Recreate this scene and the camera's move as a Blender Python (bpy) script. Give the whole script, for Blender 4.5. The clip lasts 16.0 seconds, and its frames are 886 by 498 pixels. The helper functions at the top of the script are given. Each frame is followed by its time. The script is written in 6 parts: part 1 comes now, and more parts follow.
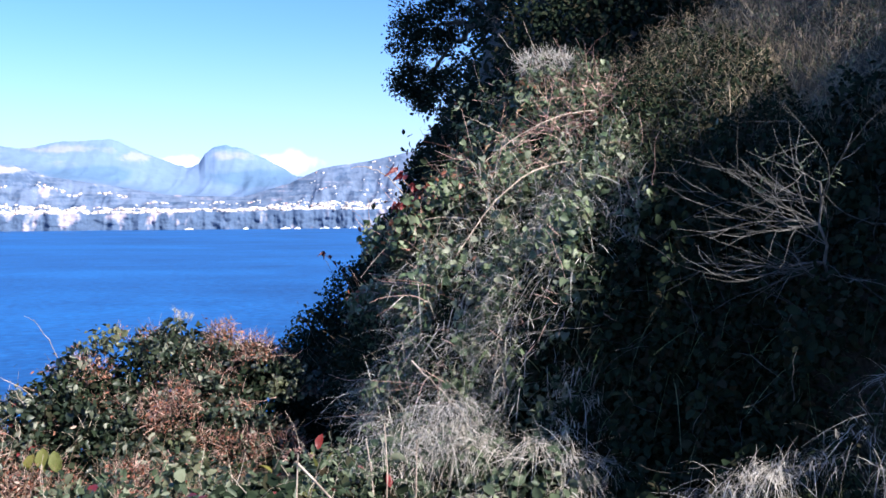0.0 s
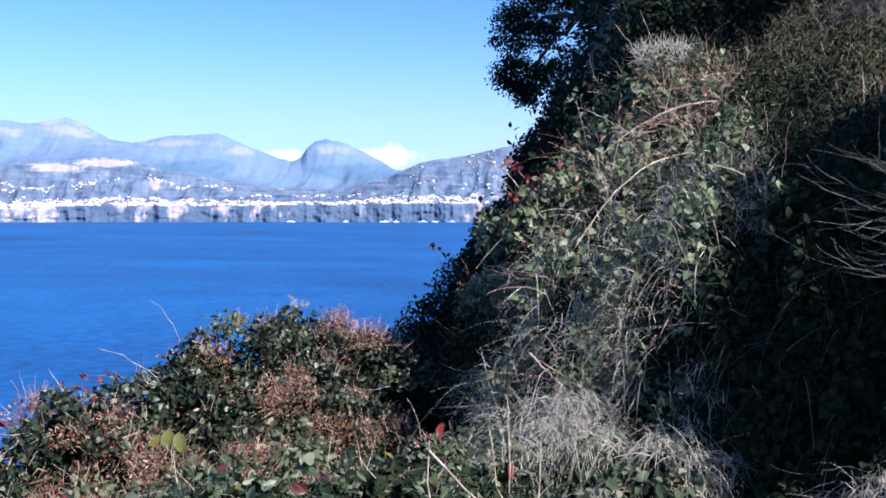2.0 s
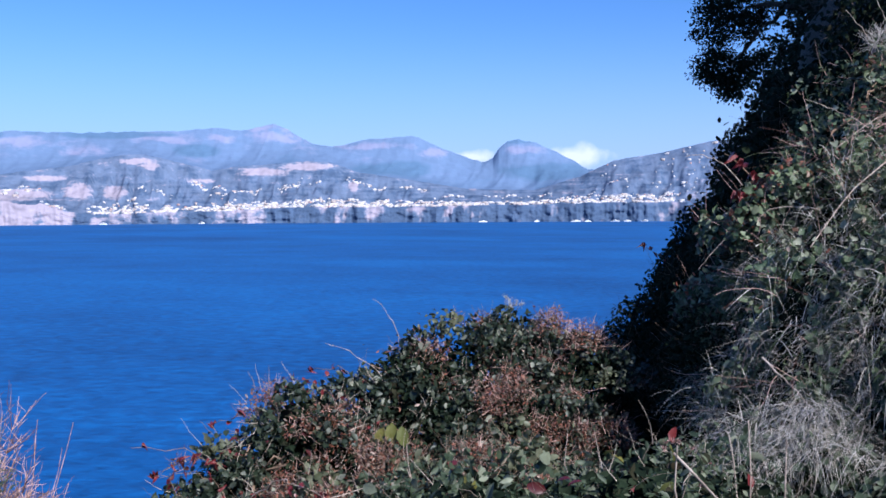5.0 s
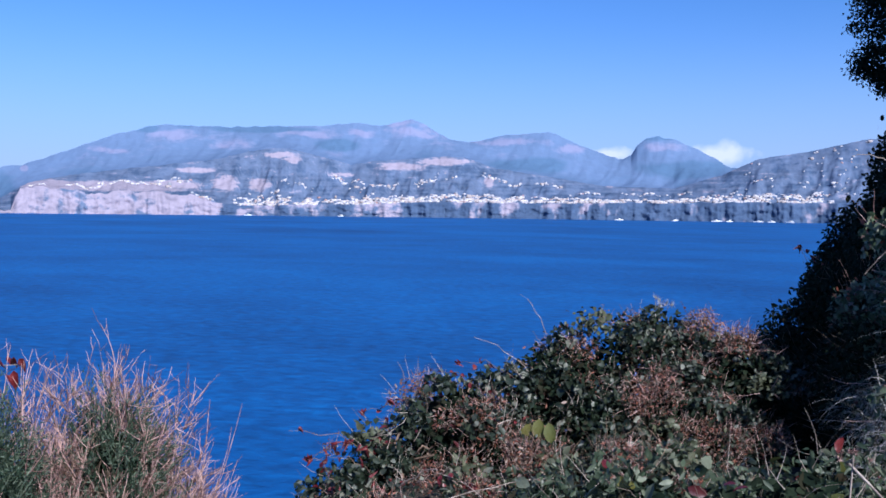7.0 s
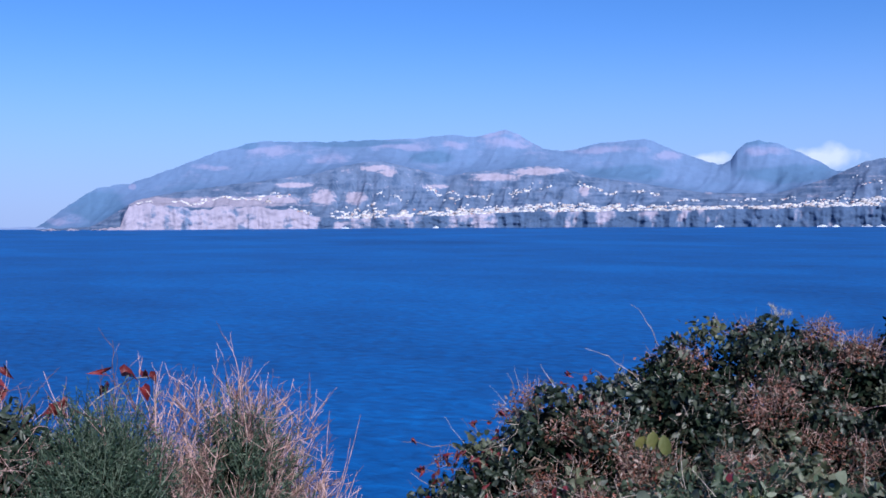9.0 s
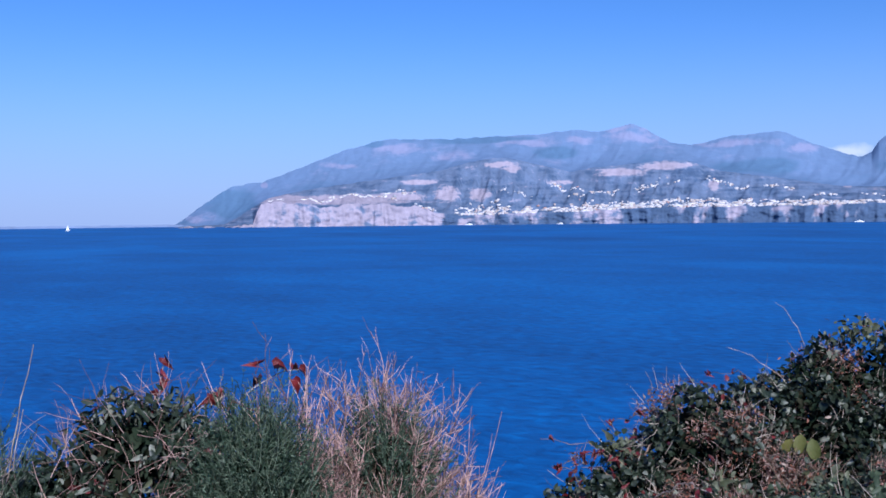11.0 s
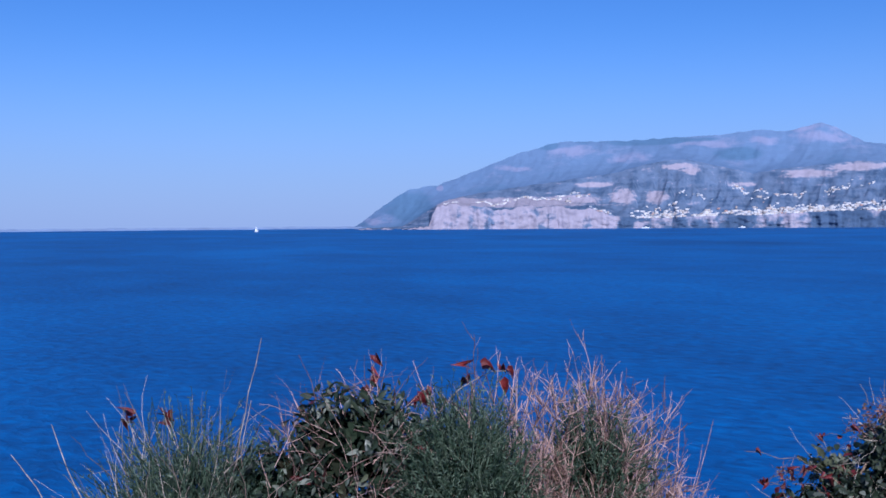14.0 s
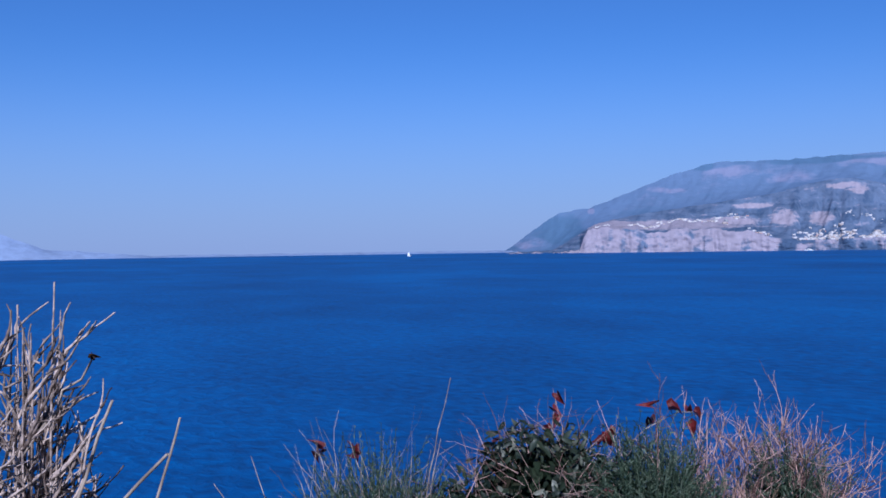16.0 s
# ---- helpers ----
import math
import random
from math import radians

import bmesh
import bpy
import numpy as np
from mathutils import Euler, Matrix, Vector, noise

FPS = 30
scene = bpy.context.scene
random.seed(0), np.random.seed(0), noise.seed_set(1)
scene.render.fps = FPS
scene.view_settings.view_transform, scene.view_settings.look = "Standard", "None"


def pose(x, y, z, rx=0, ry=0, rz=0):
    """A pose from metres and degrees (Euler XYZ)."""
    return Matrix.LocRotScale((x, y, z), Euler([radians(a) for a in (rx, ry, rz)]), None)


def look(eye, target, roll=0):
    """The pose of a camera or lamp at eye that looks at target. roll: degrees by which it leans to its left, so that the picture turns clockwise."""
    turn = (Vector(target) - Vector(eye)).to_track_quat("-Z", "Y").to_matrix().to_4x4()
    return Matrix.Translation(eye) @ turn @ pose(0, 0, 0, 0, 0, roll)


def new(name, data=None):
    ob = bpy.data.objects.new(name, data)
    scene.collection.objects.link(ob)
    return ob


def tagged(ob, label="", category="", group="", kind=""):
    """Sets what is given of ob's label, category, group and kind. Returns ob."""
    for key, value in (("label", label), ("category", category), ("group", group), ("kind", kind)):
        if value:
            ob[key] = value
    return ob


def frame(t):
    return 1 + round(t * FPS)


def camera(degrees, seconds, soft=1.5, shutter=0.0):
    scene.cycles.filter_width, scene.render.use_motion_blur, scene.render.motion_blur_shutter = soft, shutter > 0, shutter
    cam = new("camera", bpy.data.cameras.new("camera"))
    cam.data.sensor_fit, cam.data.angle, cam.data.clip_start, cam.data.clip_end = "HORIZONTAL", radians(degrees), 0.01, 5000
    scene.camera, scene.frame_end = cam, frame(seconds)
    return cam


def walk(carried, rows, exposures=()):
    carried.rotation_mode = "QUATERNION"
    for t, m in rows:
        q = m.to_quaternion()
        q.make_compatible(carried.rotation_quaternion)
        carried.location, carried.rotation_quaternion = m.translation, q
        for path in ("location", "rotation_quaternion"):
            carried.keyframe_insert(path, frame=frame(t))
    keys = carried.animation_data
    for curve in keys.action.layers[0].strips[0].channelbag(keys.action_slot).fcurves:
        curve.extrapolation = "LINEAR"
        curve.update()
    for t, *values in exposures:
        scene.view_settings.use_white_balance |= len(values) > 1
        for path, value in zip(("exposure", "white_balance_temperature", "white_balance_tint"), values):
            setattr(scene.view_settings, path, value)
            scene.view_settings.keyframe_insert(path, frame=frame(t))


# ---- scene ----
cam = camera(49.6, 16.0, soft=1.65)
PATH = [
    (0, (0.036, -0.145, 1.509), (-0.148, 1.845, 1.444), -0.4),
    (0.5, (0.019, -0.145, 1.509), (-0.224, 1.838, 1.435), -0.3),
    (1, (0.005, -0.144, 1.506), (-0.291, 1.833, 1.436), -0.5),
    (1.5, (-0.016, -0.142, 1.504), (-0.348, 1.829, 1.433), -0.0),
    (2, (-0.034, -0.144, 1.497), (-0.419, 1.818, 1.421), 0.1),
    (2.5, (-0.05, -0.147, 1.502), (-0.498, 1.801, 1.433), -0.5),
    (3, (-0.067, -0.152, 1.499), (-0.571, 1.782, 1.425), 0.0),
    (3.5, (-0.086, -0.155, 1.501), (-0.655, 1.761, 1.433), 0.0),
    (4, (-0.101, -0.162, 1.5), (-0.746, 1.73, 1.428), -0.3),
    (4.5, (-0.117, -0.167, 1.501), (-0.817, 1.705, 1.43), 0.1),
    (5, (-0.133, -0.167, 1.497), (-0.898, 1.68, 1.421), -0.3),
    (5.2, (-0.144, -0.165, 1.497), (-0.932, 1.671, 1.412), 0.2),
    (7.3, (-0.193, -0.215, 1.497), (-1.225, 1.496, 1.416), 0.4),
    (7.5, (-0.201, -0.208, 1.496), (-1.241, 1.499, 1.416), 0.2),
    (8, (-0.211, -0.213, 1.494), (-1.291, 1.468, 1.41), 0.1),
    (8.5, (-0.217, -0.225, 1.496), (-1.343, 1.425, 1.419), 0.1),
    (9, (-0.228, -0.239, 1.499), (-1.408, 1.374, 1.435), -0.3),
    (9.5, (-0.249, -0.242, 1.495), (-1.494, 1.322, 1.42), -0.3),
    (10, (-0.267, -0.244, 1.496), (-1.564, 1.276, 1.409), -0.3),
    (10.2, (-0.255, -0.256, 1.502), (-1.572, 1.246, 1.419), -0.4),
    (12.5, (-0.308, -0.28, 1.492), (-1.788, 1.064, 1.426), -0.3),
    (13, (-0.32, -0.292, 1.494), (-1.847, 0.998, 1.427), -0.2),
    (13.5, (-0.333, -0.301, 1.491), (-1.894, 0.947, 1.422), -0.2),
    (14, (-0.343, -0.317, 1.495), (-1.959, 0.86, 1.434), -0.4),
    (14.5, (-0.353, -0.337, 1.498), (-2.017, 0.771, 1.441), -0.3),
    (15, (-0.356, -0.356, 1.51), (-2.07, 0.675, 1.466), -0.4),
    (15.5, (-0.366, -0.369, 1.517), (-2.115, 0.601, 1.482), -0.8),
    (16, (-0.376, -0.387, 1.531), (-2.156, 0.524, 1.523), -0.8),
]
EXPOSURES = [(0.0, 1.52, 6650, 8), (3.0, 1.08, 6200, 9), (5.0, 0.75, 5900, 10), (9.0, 0.45, 5600, 12), (14.0, 0.2, 5380, 12.5), (16.0, -0.02, 5300, 13)]
walk(cam, [(t, look(eye, target, roll)) for t, eye, target, roll in PATH], EXPOSURES)

# ---- sky and sun: a clear winter afternoon, the sun high on the landward side ----
SUN_BEARING, SUN_HEIGHT = 122.0, 36.0
SEA = -37.0
sun_way = Vector((math.sin(radians(SUN_BEARING)) * math.cos(radians(SUN_HEIGHT)),
                  math.cos(radians(SUN_BEARING)) * math.cos(radians(SUN_HEIGHT)), math.sin(radians(SUN_HEIGHT))))
world = bpy.data.worlds.new("sky")
scene.world = world
world.use_nodes = True
wn, wl = world.node_tree.nodes, world.node_tree.links
sky = wn.new("ShaderNodeTexSky")
sky.sky_type, sky.sun_disc = "NISHITA", False
sky.sun_elevation, sky.sun_rotation = radians(SUN_HEIGHT), radians(SUN_BEARING)
sky.air_density, sky.dust_density, sky.ozone_density = 1.0, 0.2, 4.0
back = wn["Background"]
back.inputs["Strength"].default_value = 0.07


def cloud_bank(colour, left, up, wide, high, amount):
    """A soft white cloud on the skyline, at that bearing (degrees to the left of y) and height."""
    geo = wn.new("ShaderNodeTexCoord")
    a = radians(left)
    frame_turn = wn.new("ShaderNodeMapping")
    frame_turn.vector_type = "POINT"
    frame_turn.inputs["Rotation"].default_value = (0, 0, -a)
    wl.new(geo.outputs["Generated"], frame_turn.inputs["Vector"])
    sep = wn.new("ShaderNodeSeparateXYZ")
    wl.new(frame_turn.outputs["Vector"], sep.inputs[0])

    def calc(op, x, y=0.0, z=None):
        n = wn.new("ShaderNodeMath")
        n.operation = op
        for k, v in enumerate((x, y) if z is None else (x, y, z)):
            if isinstance(v, (int, float)):
                n.inputs[k].default_value = v
            else:
                wl.new(v, n.inputs[k])
        return n.outputs[0]
    grain = wn.new("ShaderNodeTexNoise")
    grain.inputs["Scale"].default_value, grain.inputs["Detail"].default_value = 55, 5
    wl.new(frame_turn.outputs["Vector"], grain.inputs["Vector"])
    u = calc("DIVIDE", sep.outputs[0], radians(wide))
    v = calc("DIVIDE", calc("SUBTRACT", sep.outputs[2], math.sin(radians(up))), radians(high))
    d = calc("SQRT", calc("ADD", calc("MULTIPLY", u, u), calc("MULTIPLY", v, v)))
    d = calc("ADD", d, calc("MULTIPLY", calc("SUBTRACT", grain.outputs["Fac"], 0.5), 1.6))
    soft = calc("SUBTRACT", 1.15, d)
    n = wn.new("ShaderNodeMath")
    n.operation, n.use_clamp = "MULTIPLY", True
    wl.new(soft, n.inputs[0])
    n.inputs[1].default_value = 1.3
    ahead = calc("GREATER_THAN", sep.outputs[1], 0.0)
    f = calc("MULTIPLY", calc("MULTIPLY", n.outputs[0], ahead), amount)
    mix = wn.new("ShaderNodeMix")
    mix.data_type = "RGBA"
    wl.new(f, mix.inputs["Factor"])
    wl.new(colour, mix.inputs["A"])
    mix.inputs["B"].default_value = (8.6, 9.0, 9.8, 1)
    return mix.outputs["Result"]


deep = wn.new("ShaderNodeMix")
deep.data_type, deep.blend_type = "RGBA", "MULTIPLY"
deep.inputs["Factor"].default_value = 1.0
deep.inputs["B"].default_value = (0.59, 0.86, 1.3, 1)
wl.new(sky.outputs[0], deep.inputs["A"])
# sea haze whitens the sky towards the horizon
height_of = wn.new("ShaderNodeSeparateXYZ")
coords = wn.new("ShaderNodeTexCoord")
wl.new(coords.outputs["Generated"], height_of.inputs[0])
fade = wn.new("ShaderNodeMapRange")
fade.interpolation_type = "SMOOTHERSTEP"
fade.inputs["From Min"].default_value, fade.inputs["From Max"].default_value = -0.05, 0.24
fade.inputs["To Min"].default_value, fade.inputs["To Max"].default_value = 0.85, 0.0
wl.new(height_of.outputs[2], fade.inputs["Value"])
hazy = wn.new("ShaderNodeMix")
hazy.data_type = "RGBA"
wl.new(fade.outputs[0], hazy.inputs["Factor"])
wl.new(deep.outputs["Result"], hazy.inputs["A"])
hazy.inputs["B"].default_value = (4.3, 5.25, 8.5, 1)
clouded = cloud_bank(hazy.outputs["Result"], 14.6, 3.2, 1.9, 0.75, 0.85)
clouded = cloud_bank(clouded, 20.6, 3.25, 1.2, 0.45, 0.8)
wl.new(clouded, back.inputs["Color"])

sun = new("sun", bpy.data.lights.new("sun", "SUN"))
sun.data.energy, sun.data.angle, sun.data.color = 4.7, radians(0.5), (1.0, 0.95, 0.91)
sun.matrix_world = look(sun_way * 60, (0, 0, 0))

# ---- materials ----
def material(name):
    m = bpy.data.materials.new(name)
    m.use_nodes = True
    n, l = m.node_tree.nodes, m.node_tree.links
    return m, n, l, n["Principled BSDF"]


def ramp(n, stops):
    r = n.new("ShaderNodeValToRGB")
    e = r.color_ramp.elements
    for k, (p, c) in enumerate(stops):
        item = e[k] if k < 2 else e.new(p)
        item.position, item.color = p, (*c, 1)
    return r


def leaf_material(name, colours, rough=0.45, thin=0.25, gloss=0.5):
    """Leaves that differ one from the next, with blotches, veined relief and some light passing through."""
    m, n, l, b = material(name)
    geo, info = n.new("ShaderNodeNewGeometry"), n.new("ShaderNodeObjectInfo")
    add = n.new("ShaderNodeMath")
    add.operation = "ADD"
    l.new(geo.outputs["Random Per Island"], add.inputs[0])
    l.new(info.outputs["Random"], add.inputs[1])
    frac = n.new("ShaderNodeMath")
    frac.operation = "FRACT"
    l.new(add.outputs[0], frac.inputs[0])
    k = len(colours)
    r = ramp(n, [(i / max(1, k - 1), c) for i, c in enumerate(colours)])
    l.new(frac.outputs[0], r.inputs[0])
    pos = n.new("ShaderNodeTexCoord")
    blot = n.new("ShaderNodeTexNoise")
    blot.inputs["Scale"].default_value, blot.inputs["Detail"].default_value = 60, 3
    l.new(pos.outputs["Object"], blot.inputs["Vector"])
    vary = n.new("ShaderNodeHueSaturation")
    val = n.new("ShaderNodeMapRange")
    val.inputs["To Min"].default_value, val.inputs["To Max"].default_value = 0.6, 1.4
    l.new(blot.outputs["Fac"], val.inputs["Value"])
    l.new(val.outputs[0], vary.inputs["Value"])
    l.new(r.outputs[0], vary.inputs["Color"])
    l.new(vary.outputs[0], b.inputs["Base Color"])
    b.inputs["Roughness"].default_value, b.inputs["Specular IOR Level"].default_value = rough, gloss
    bump = n.new("ShaderNodeBump")
    bump.inputs["Strength"].default_value, bump.inputs["Distance"].default_value = 0.4, 0.004
    l.new(blot.outputs["Fac"], bump.inputs["Height"])
    l.new(bump.outputs[0], b.inputs["Normal"])
    if thin:
        t, mix = n.new("ShaderNodeBsdfTranslucent"), n.new("ShaderNodeMixShader")
        l.new(vary.outputs[0], t.inputs["Color"])
        mix.inputs[0].default_value = thin
        l.new(b.outputs[0], mix.inputs[1])
        l.new(t.outputs[0], mix.inputs[2])
        l.new(mix.outputs[0], n["Material Output"].inputs["Surface"])
    return m


def bark_material(name, dark, light, scale=40.0, rough=0.85):
    m, n, l, b = material(name)
    geo, pos = n.new("ShaderNodeNewGeometry"), n.new("ShaderNodeTexCoord")
    grain = n.new("ShaderNodeTexNoise")
    grain.inputs["Scale"].default_value, grain.inputs["Detail"].default_value = scale, 4
    l.new(pos.outputs["Object"], grain.inputs["Vector"])
    mixv = n.new("ShaderNodeMath")
    mixv.operation = "MULTIPLY_ADD"
    l.new(geo.outputs["Random Per Island"], mixv.inputs[0])
    mixv.inputs[1].default_value = 0.6
    l.new(grain.outputs["Fac"], mixv.inputs[2])
    mid = tuple(0.66 * v + 0.34 * w for v, w in zip(dark, light))
    r = ramp(n, [(0.45, dark), (1.02, light), (0.78, mid)])
    l.new(mixv.outputs[0], r.inputs[0])
    l.new(r.outputs[0], b.inputs["Base Color"])
    b.inputs["Roughness"].default_value, b.inputs["Specular IOR Level"].default_value = rough, 0.25
    bump = n.new("ShaderNodeBump")
    bump.inputs["Strength"].default_value, bump.inputs["Distance"].default_value = 0.5, 0.005
    l.new(grain.outputs["Fac"], bump.inputs["Height"])
    l.new(bump.outputs[0], b.inputs["Normal"])
    return m


# Last, palest tones of evergreen and ivy stand in for leaf highlights.
EVERGREEN = leaf_material("evergreen_leaf", [(0.010, 0.017, 0.011), (0.026, 0.038, 0.022), (0.012, 0.02, 0.013), (0.042, 0.055, 0.034), (0.02, 0.03, 0.018), (0.2, 0.205, 0.16)], 0.45, 0.1, 0.35)
IVY = leaf_material("ivy_leaf", [(0.024, 0.044, 0.022), (0.085, 0.125, 0.065), (0.17, 0.205, 0.115), (0.045, 0.075, 0.04), (0.28, 0.29, 0.21)], 0.5, 0.25, 0.35)
RED = leaf_material("red_leaf", [(0.16, 0.045, 0.028), (0.32, 0.12, 0.075), (0.12, 0.07, 0.042), (0.05, 0.028, 0.022), (0.46, 0.34, 0.27)], 0.5, 0.3)
CRIMSON = leaf_material("crimson_leaf", [(0.10, 0.011, 0.014), (0.19, 0.022, 0.024), (0.05, 0.009, 0.010)], 0.4, 0.1)
OLIVE = leaf_material("olive_leaf", [(0.05, 0.062, 0.032), (0.09, 0.102, 0.055), (0.15, 0.158, 0.095), (0.07, 0.075, 0.04)], 0.5, 0.25)
YELLOW = leaf_material("yellow_leaf", [(0.20, 0.18, 0.04), (0.13, 0.15, 0.04)], 0.5, 0.35)
FEATHER = leaf_material("feathery_leaf", [(0.018, 0.038, 0.023), (0.05, 0.082, 0.05), (0.18, 0.22, 0.155)], 0.6, 0.2, 0.25)
# Near-black leaf: shade on slopes and inside shrubs is put into its colour.
SHADELEAF = leaf_material("shaded_leaf", [(0.007, 0.013, 0.008), (0.013, 0.022, 0.012), (0.021, 0.030, 0.017), (0.027, 0.022, 0.014)], 0.75, 0.08, 0.06)
STRAW = leaf_material("dry_grass", [(0.27, 0.23, 0.19), (0.46, 0.42, 0.37), (0.66, 0.62, 0.57), (0.36, 0.31, 0.26)], 0.7, 0.25, 0.3)
BROWNGRASS = leaf_material("brown_grass", [(0.18, 0.13, 0.085), (0.34, 0.26, 0.18), (0.50, 0.40, 0.29), (0.21, 0.175, 0.105)], 0.75, 0.2, 0.2)
GRASS = leaf_material("green_grass", [(0.06, 0.10, 0.035), (0.13, 0.18, 0.075), (0.23, 0.26, 0.14)], 0.55, 0.3)
PINKTWIG = bark_material("pinkish_dry_twig", (0.08, 0.032, 0.027), (0.60, 0.39, 0.335))
# Pale dead twigs made darker in colour, in place of shade on them.
SHADETWIG = bark_material("shaded_dead_twig", (0.026, 0.025, 0.023), (0.14, 0.135, 0.13))
WEED = leaf_material("weed_leaf", [(0.028, 0.048, 0.03), (0.075, 0.1, 0.058), (0.045, 0.066, 0.038), (0.22, 0.24, 0.165)], 0.5, 0.3, 0.3)
# Darker copy of dry grass: the bank's shade is in the colour.
SHADEGRASS = leaf_material("shaded_dry_grass", [(0.05, 0.045, 0.03), (0.09, 0.08, 0.05), (0.045, 0.06, 0.03)], 0.75, 0.2, 0.1)
DRYTWIG = bark_material("weathered_twig", (0.075, 0.05, 0.042), (0.56, 0.44, 0.385), 150.0)
PALETWIG = bark_material("pale_dry_twig", (0.13, 0.095, 0.075), (0.50, 0.41, 0.345))
BROWNTWIG = bark_material("brown_twig", (0.06, 0.04, 0.03), (0.28, 0.19, 0.13))
BARK = bark_material("tree_bark", (0.03, 0.025, 0.02), (0.12, 0.10, 0.08), 9.0)
FLUFF = leaf_material("seed_fluff", [(0.5, 0.47, 0.42), (0.68, 0.64, 0.6)], 0.9, 0.4, 0.1)


def soil_material():
    m, n, l, b = material("earth")
    pos = n.new("ShaderNodeTexCoord")
    big, fine = n.new("ShaderNodeTexNoise"), n.new("ShaderNodeTexNoise")
    big.inputs["Scale"].default_value, big.inputs["Detail"].default_value = 1.3, 5
    fine.inputs["Scale"].default_value, fine.inputs["Detail"].default_value = 28, 6
    for t in (big, fine):
        l.new(pos.outputs["Object"], t.inputs["Vector"])
    r = ramp(n, [(0.3, (0.022, 0.018, 0.012)), (0.55, (0.045, 0.036, 0.024)), (0.75, (0.032, 0.036, 0.018))])
    mix = n.new("ShaderNodeMix")
    l.new(big.outputs["Fac"], mix.inputs["A"])
    l.new(fine.outputs["Fac"], mix.inputs["B"])
    l.new(mix.outputs["Result"], r.inputs[0])
    l.new(r.outputs[0], b.inputs["Base Color"])
    b.inputs["Roughness"].default_value = 0.95
    bump = n.new("ShaderNodeBump")
    bump.inputs["Strength"].default_value, bump.inputs["Distance"].default_value = 0.8, 0.03
    l.new(fine.outputs["Fac"], bump.inputs["Height"])
    l.new(bump.outputs[0], b.inputs["Normal"])
    return m


EARTH = soil_material()


def sea_material():
    m, n, l, b = material("sea_water")
    pos = n.new("ShaderNodeTexCoord")
    turn = n.new("ShaderNodeMapping")
    turn.inputs["Rotation"].default_value = (0, 0, radians(-28))
    turn.inputs["Scale"].default_value = (0.7, 1.0, 1.0)
    l.new(pos.outputs["Object"], turn.inputs["Vector"])
    waves = []
    for scale, detail in ((0.3, 6), (0.06, 5), (0.004, 5), (0.022, 4)):
        t = n.new("ShaderNodeTexNoise")
        t.inputs["Scale"].default_value, t.inputs["Detail"].default_value = scale, detail
        t.inputs["Distortion"].default_value = 0.4
        l.new(turn.outputs[0], t.inputs["Vector"])
        waves.append(t)
    drift, chop = n.new("ShaderNodeMix"), n.new("ShaderNodeMix")
    drift.inputs["Factor"].default_value = 0.35
    l.new(waves[2].outputs["Fac"], drift.inputs["A"])
    l.new(waves[3].outputs["Fac"], drift.inputs["B"])
    chop.inputs["Factor"].default_value = 0.4
    l.new(drift.outputs["Result"], chop.inputs["A"])
    l.new(waves[0].outputs["Fac"], chop.inputs["B"])
    r = ramp(n, [(0.35, (0.007, 0.046, 0.15)), (0.5, (0.010, 0.082, 0.256)), (0.65, (0.013, 0.128, 0.37))])
    l.new(chop.outputs["Result"], r.inputs[0])
    first = n.new("ShaderNodeBump")
    first.inputs["Strength"].default_value, first.inputs["Distance"].default_value = 1.0, 1.0
    l.new(waves[0].outputs["Fac"], first.inputs["Height"])
    second = n.new("ShaderNodeBump")
    second.inputs["Strength"].default_value, second.inputs["Distance"].default_value = 0.9, 2.2
    l.new(waves[1].outputs["Fac"], second.inputs["Height"])
    l.new(first.outputs[0], second.inputs["Normal"])
    deep_water, glint, mix = n.new("ShaderNodeBsdfDiffuse"), n.new("ShaderNodeBsdfGlossy"), n.new("ShaderNodeMixShader")
    l.new(r.outputs[0], deep_water.inputs["Color"])
    glint.inputs["Roughness"].default_value = 0.35
    slant, share = n.new("ShaderNodeLayerWeight"), n.new("ShaderNodeMapRange")
    share.inputs["From Min"].default_value, share.inputs["From Max"].default_value = 0.7, 1.0
    share.inputs["To Min"].default_value, share.inputs["To Max"].default_value = 0.03, 0.12
    l.new(slant.outputs["Facing"], share.inputs["Value"])
    l.new(share.outputs[0], mix.inputs[0])
    for k, shader in enumerate((deep_water, glint)):
        l.new(second.outputs[0], shader.inputs["Normal"])
        l.new(shader.outputs[0], mix.inputs[k + 1])
    l.new(mix.outputs[0], n["Material Output"].inputs["Surface"])
    return m


WATER = sea_material()


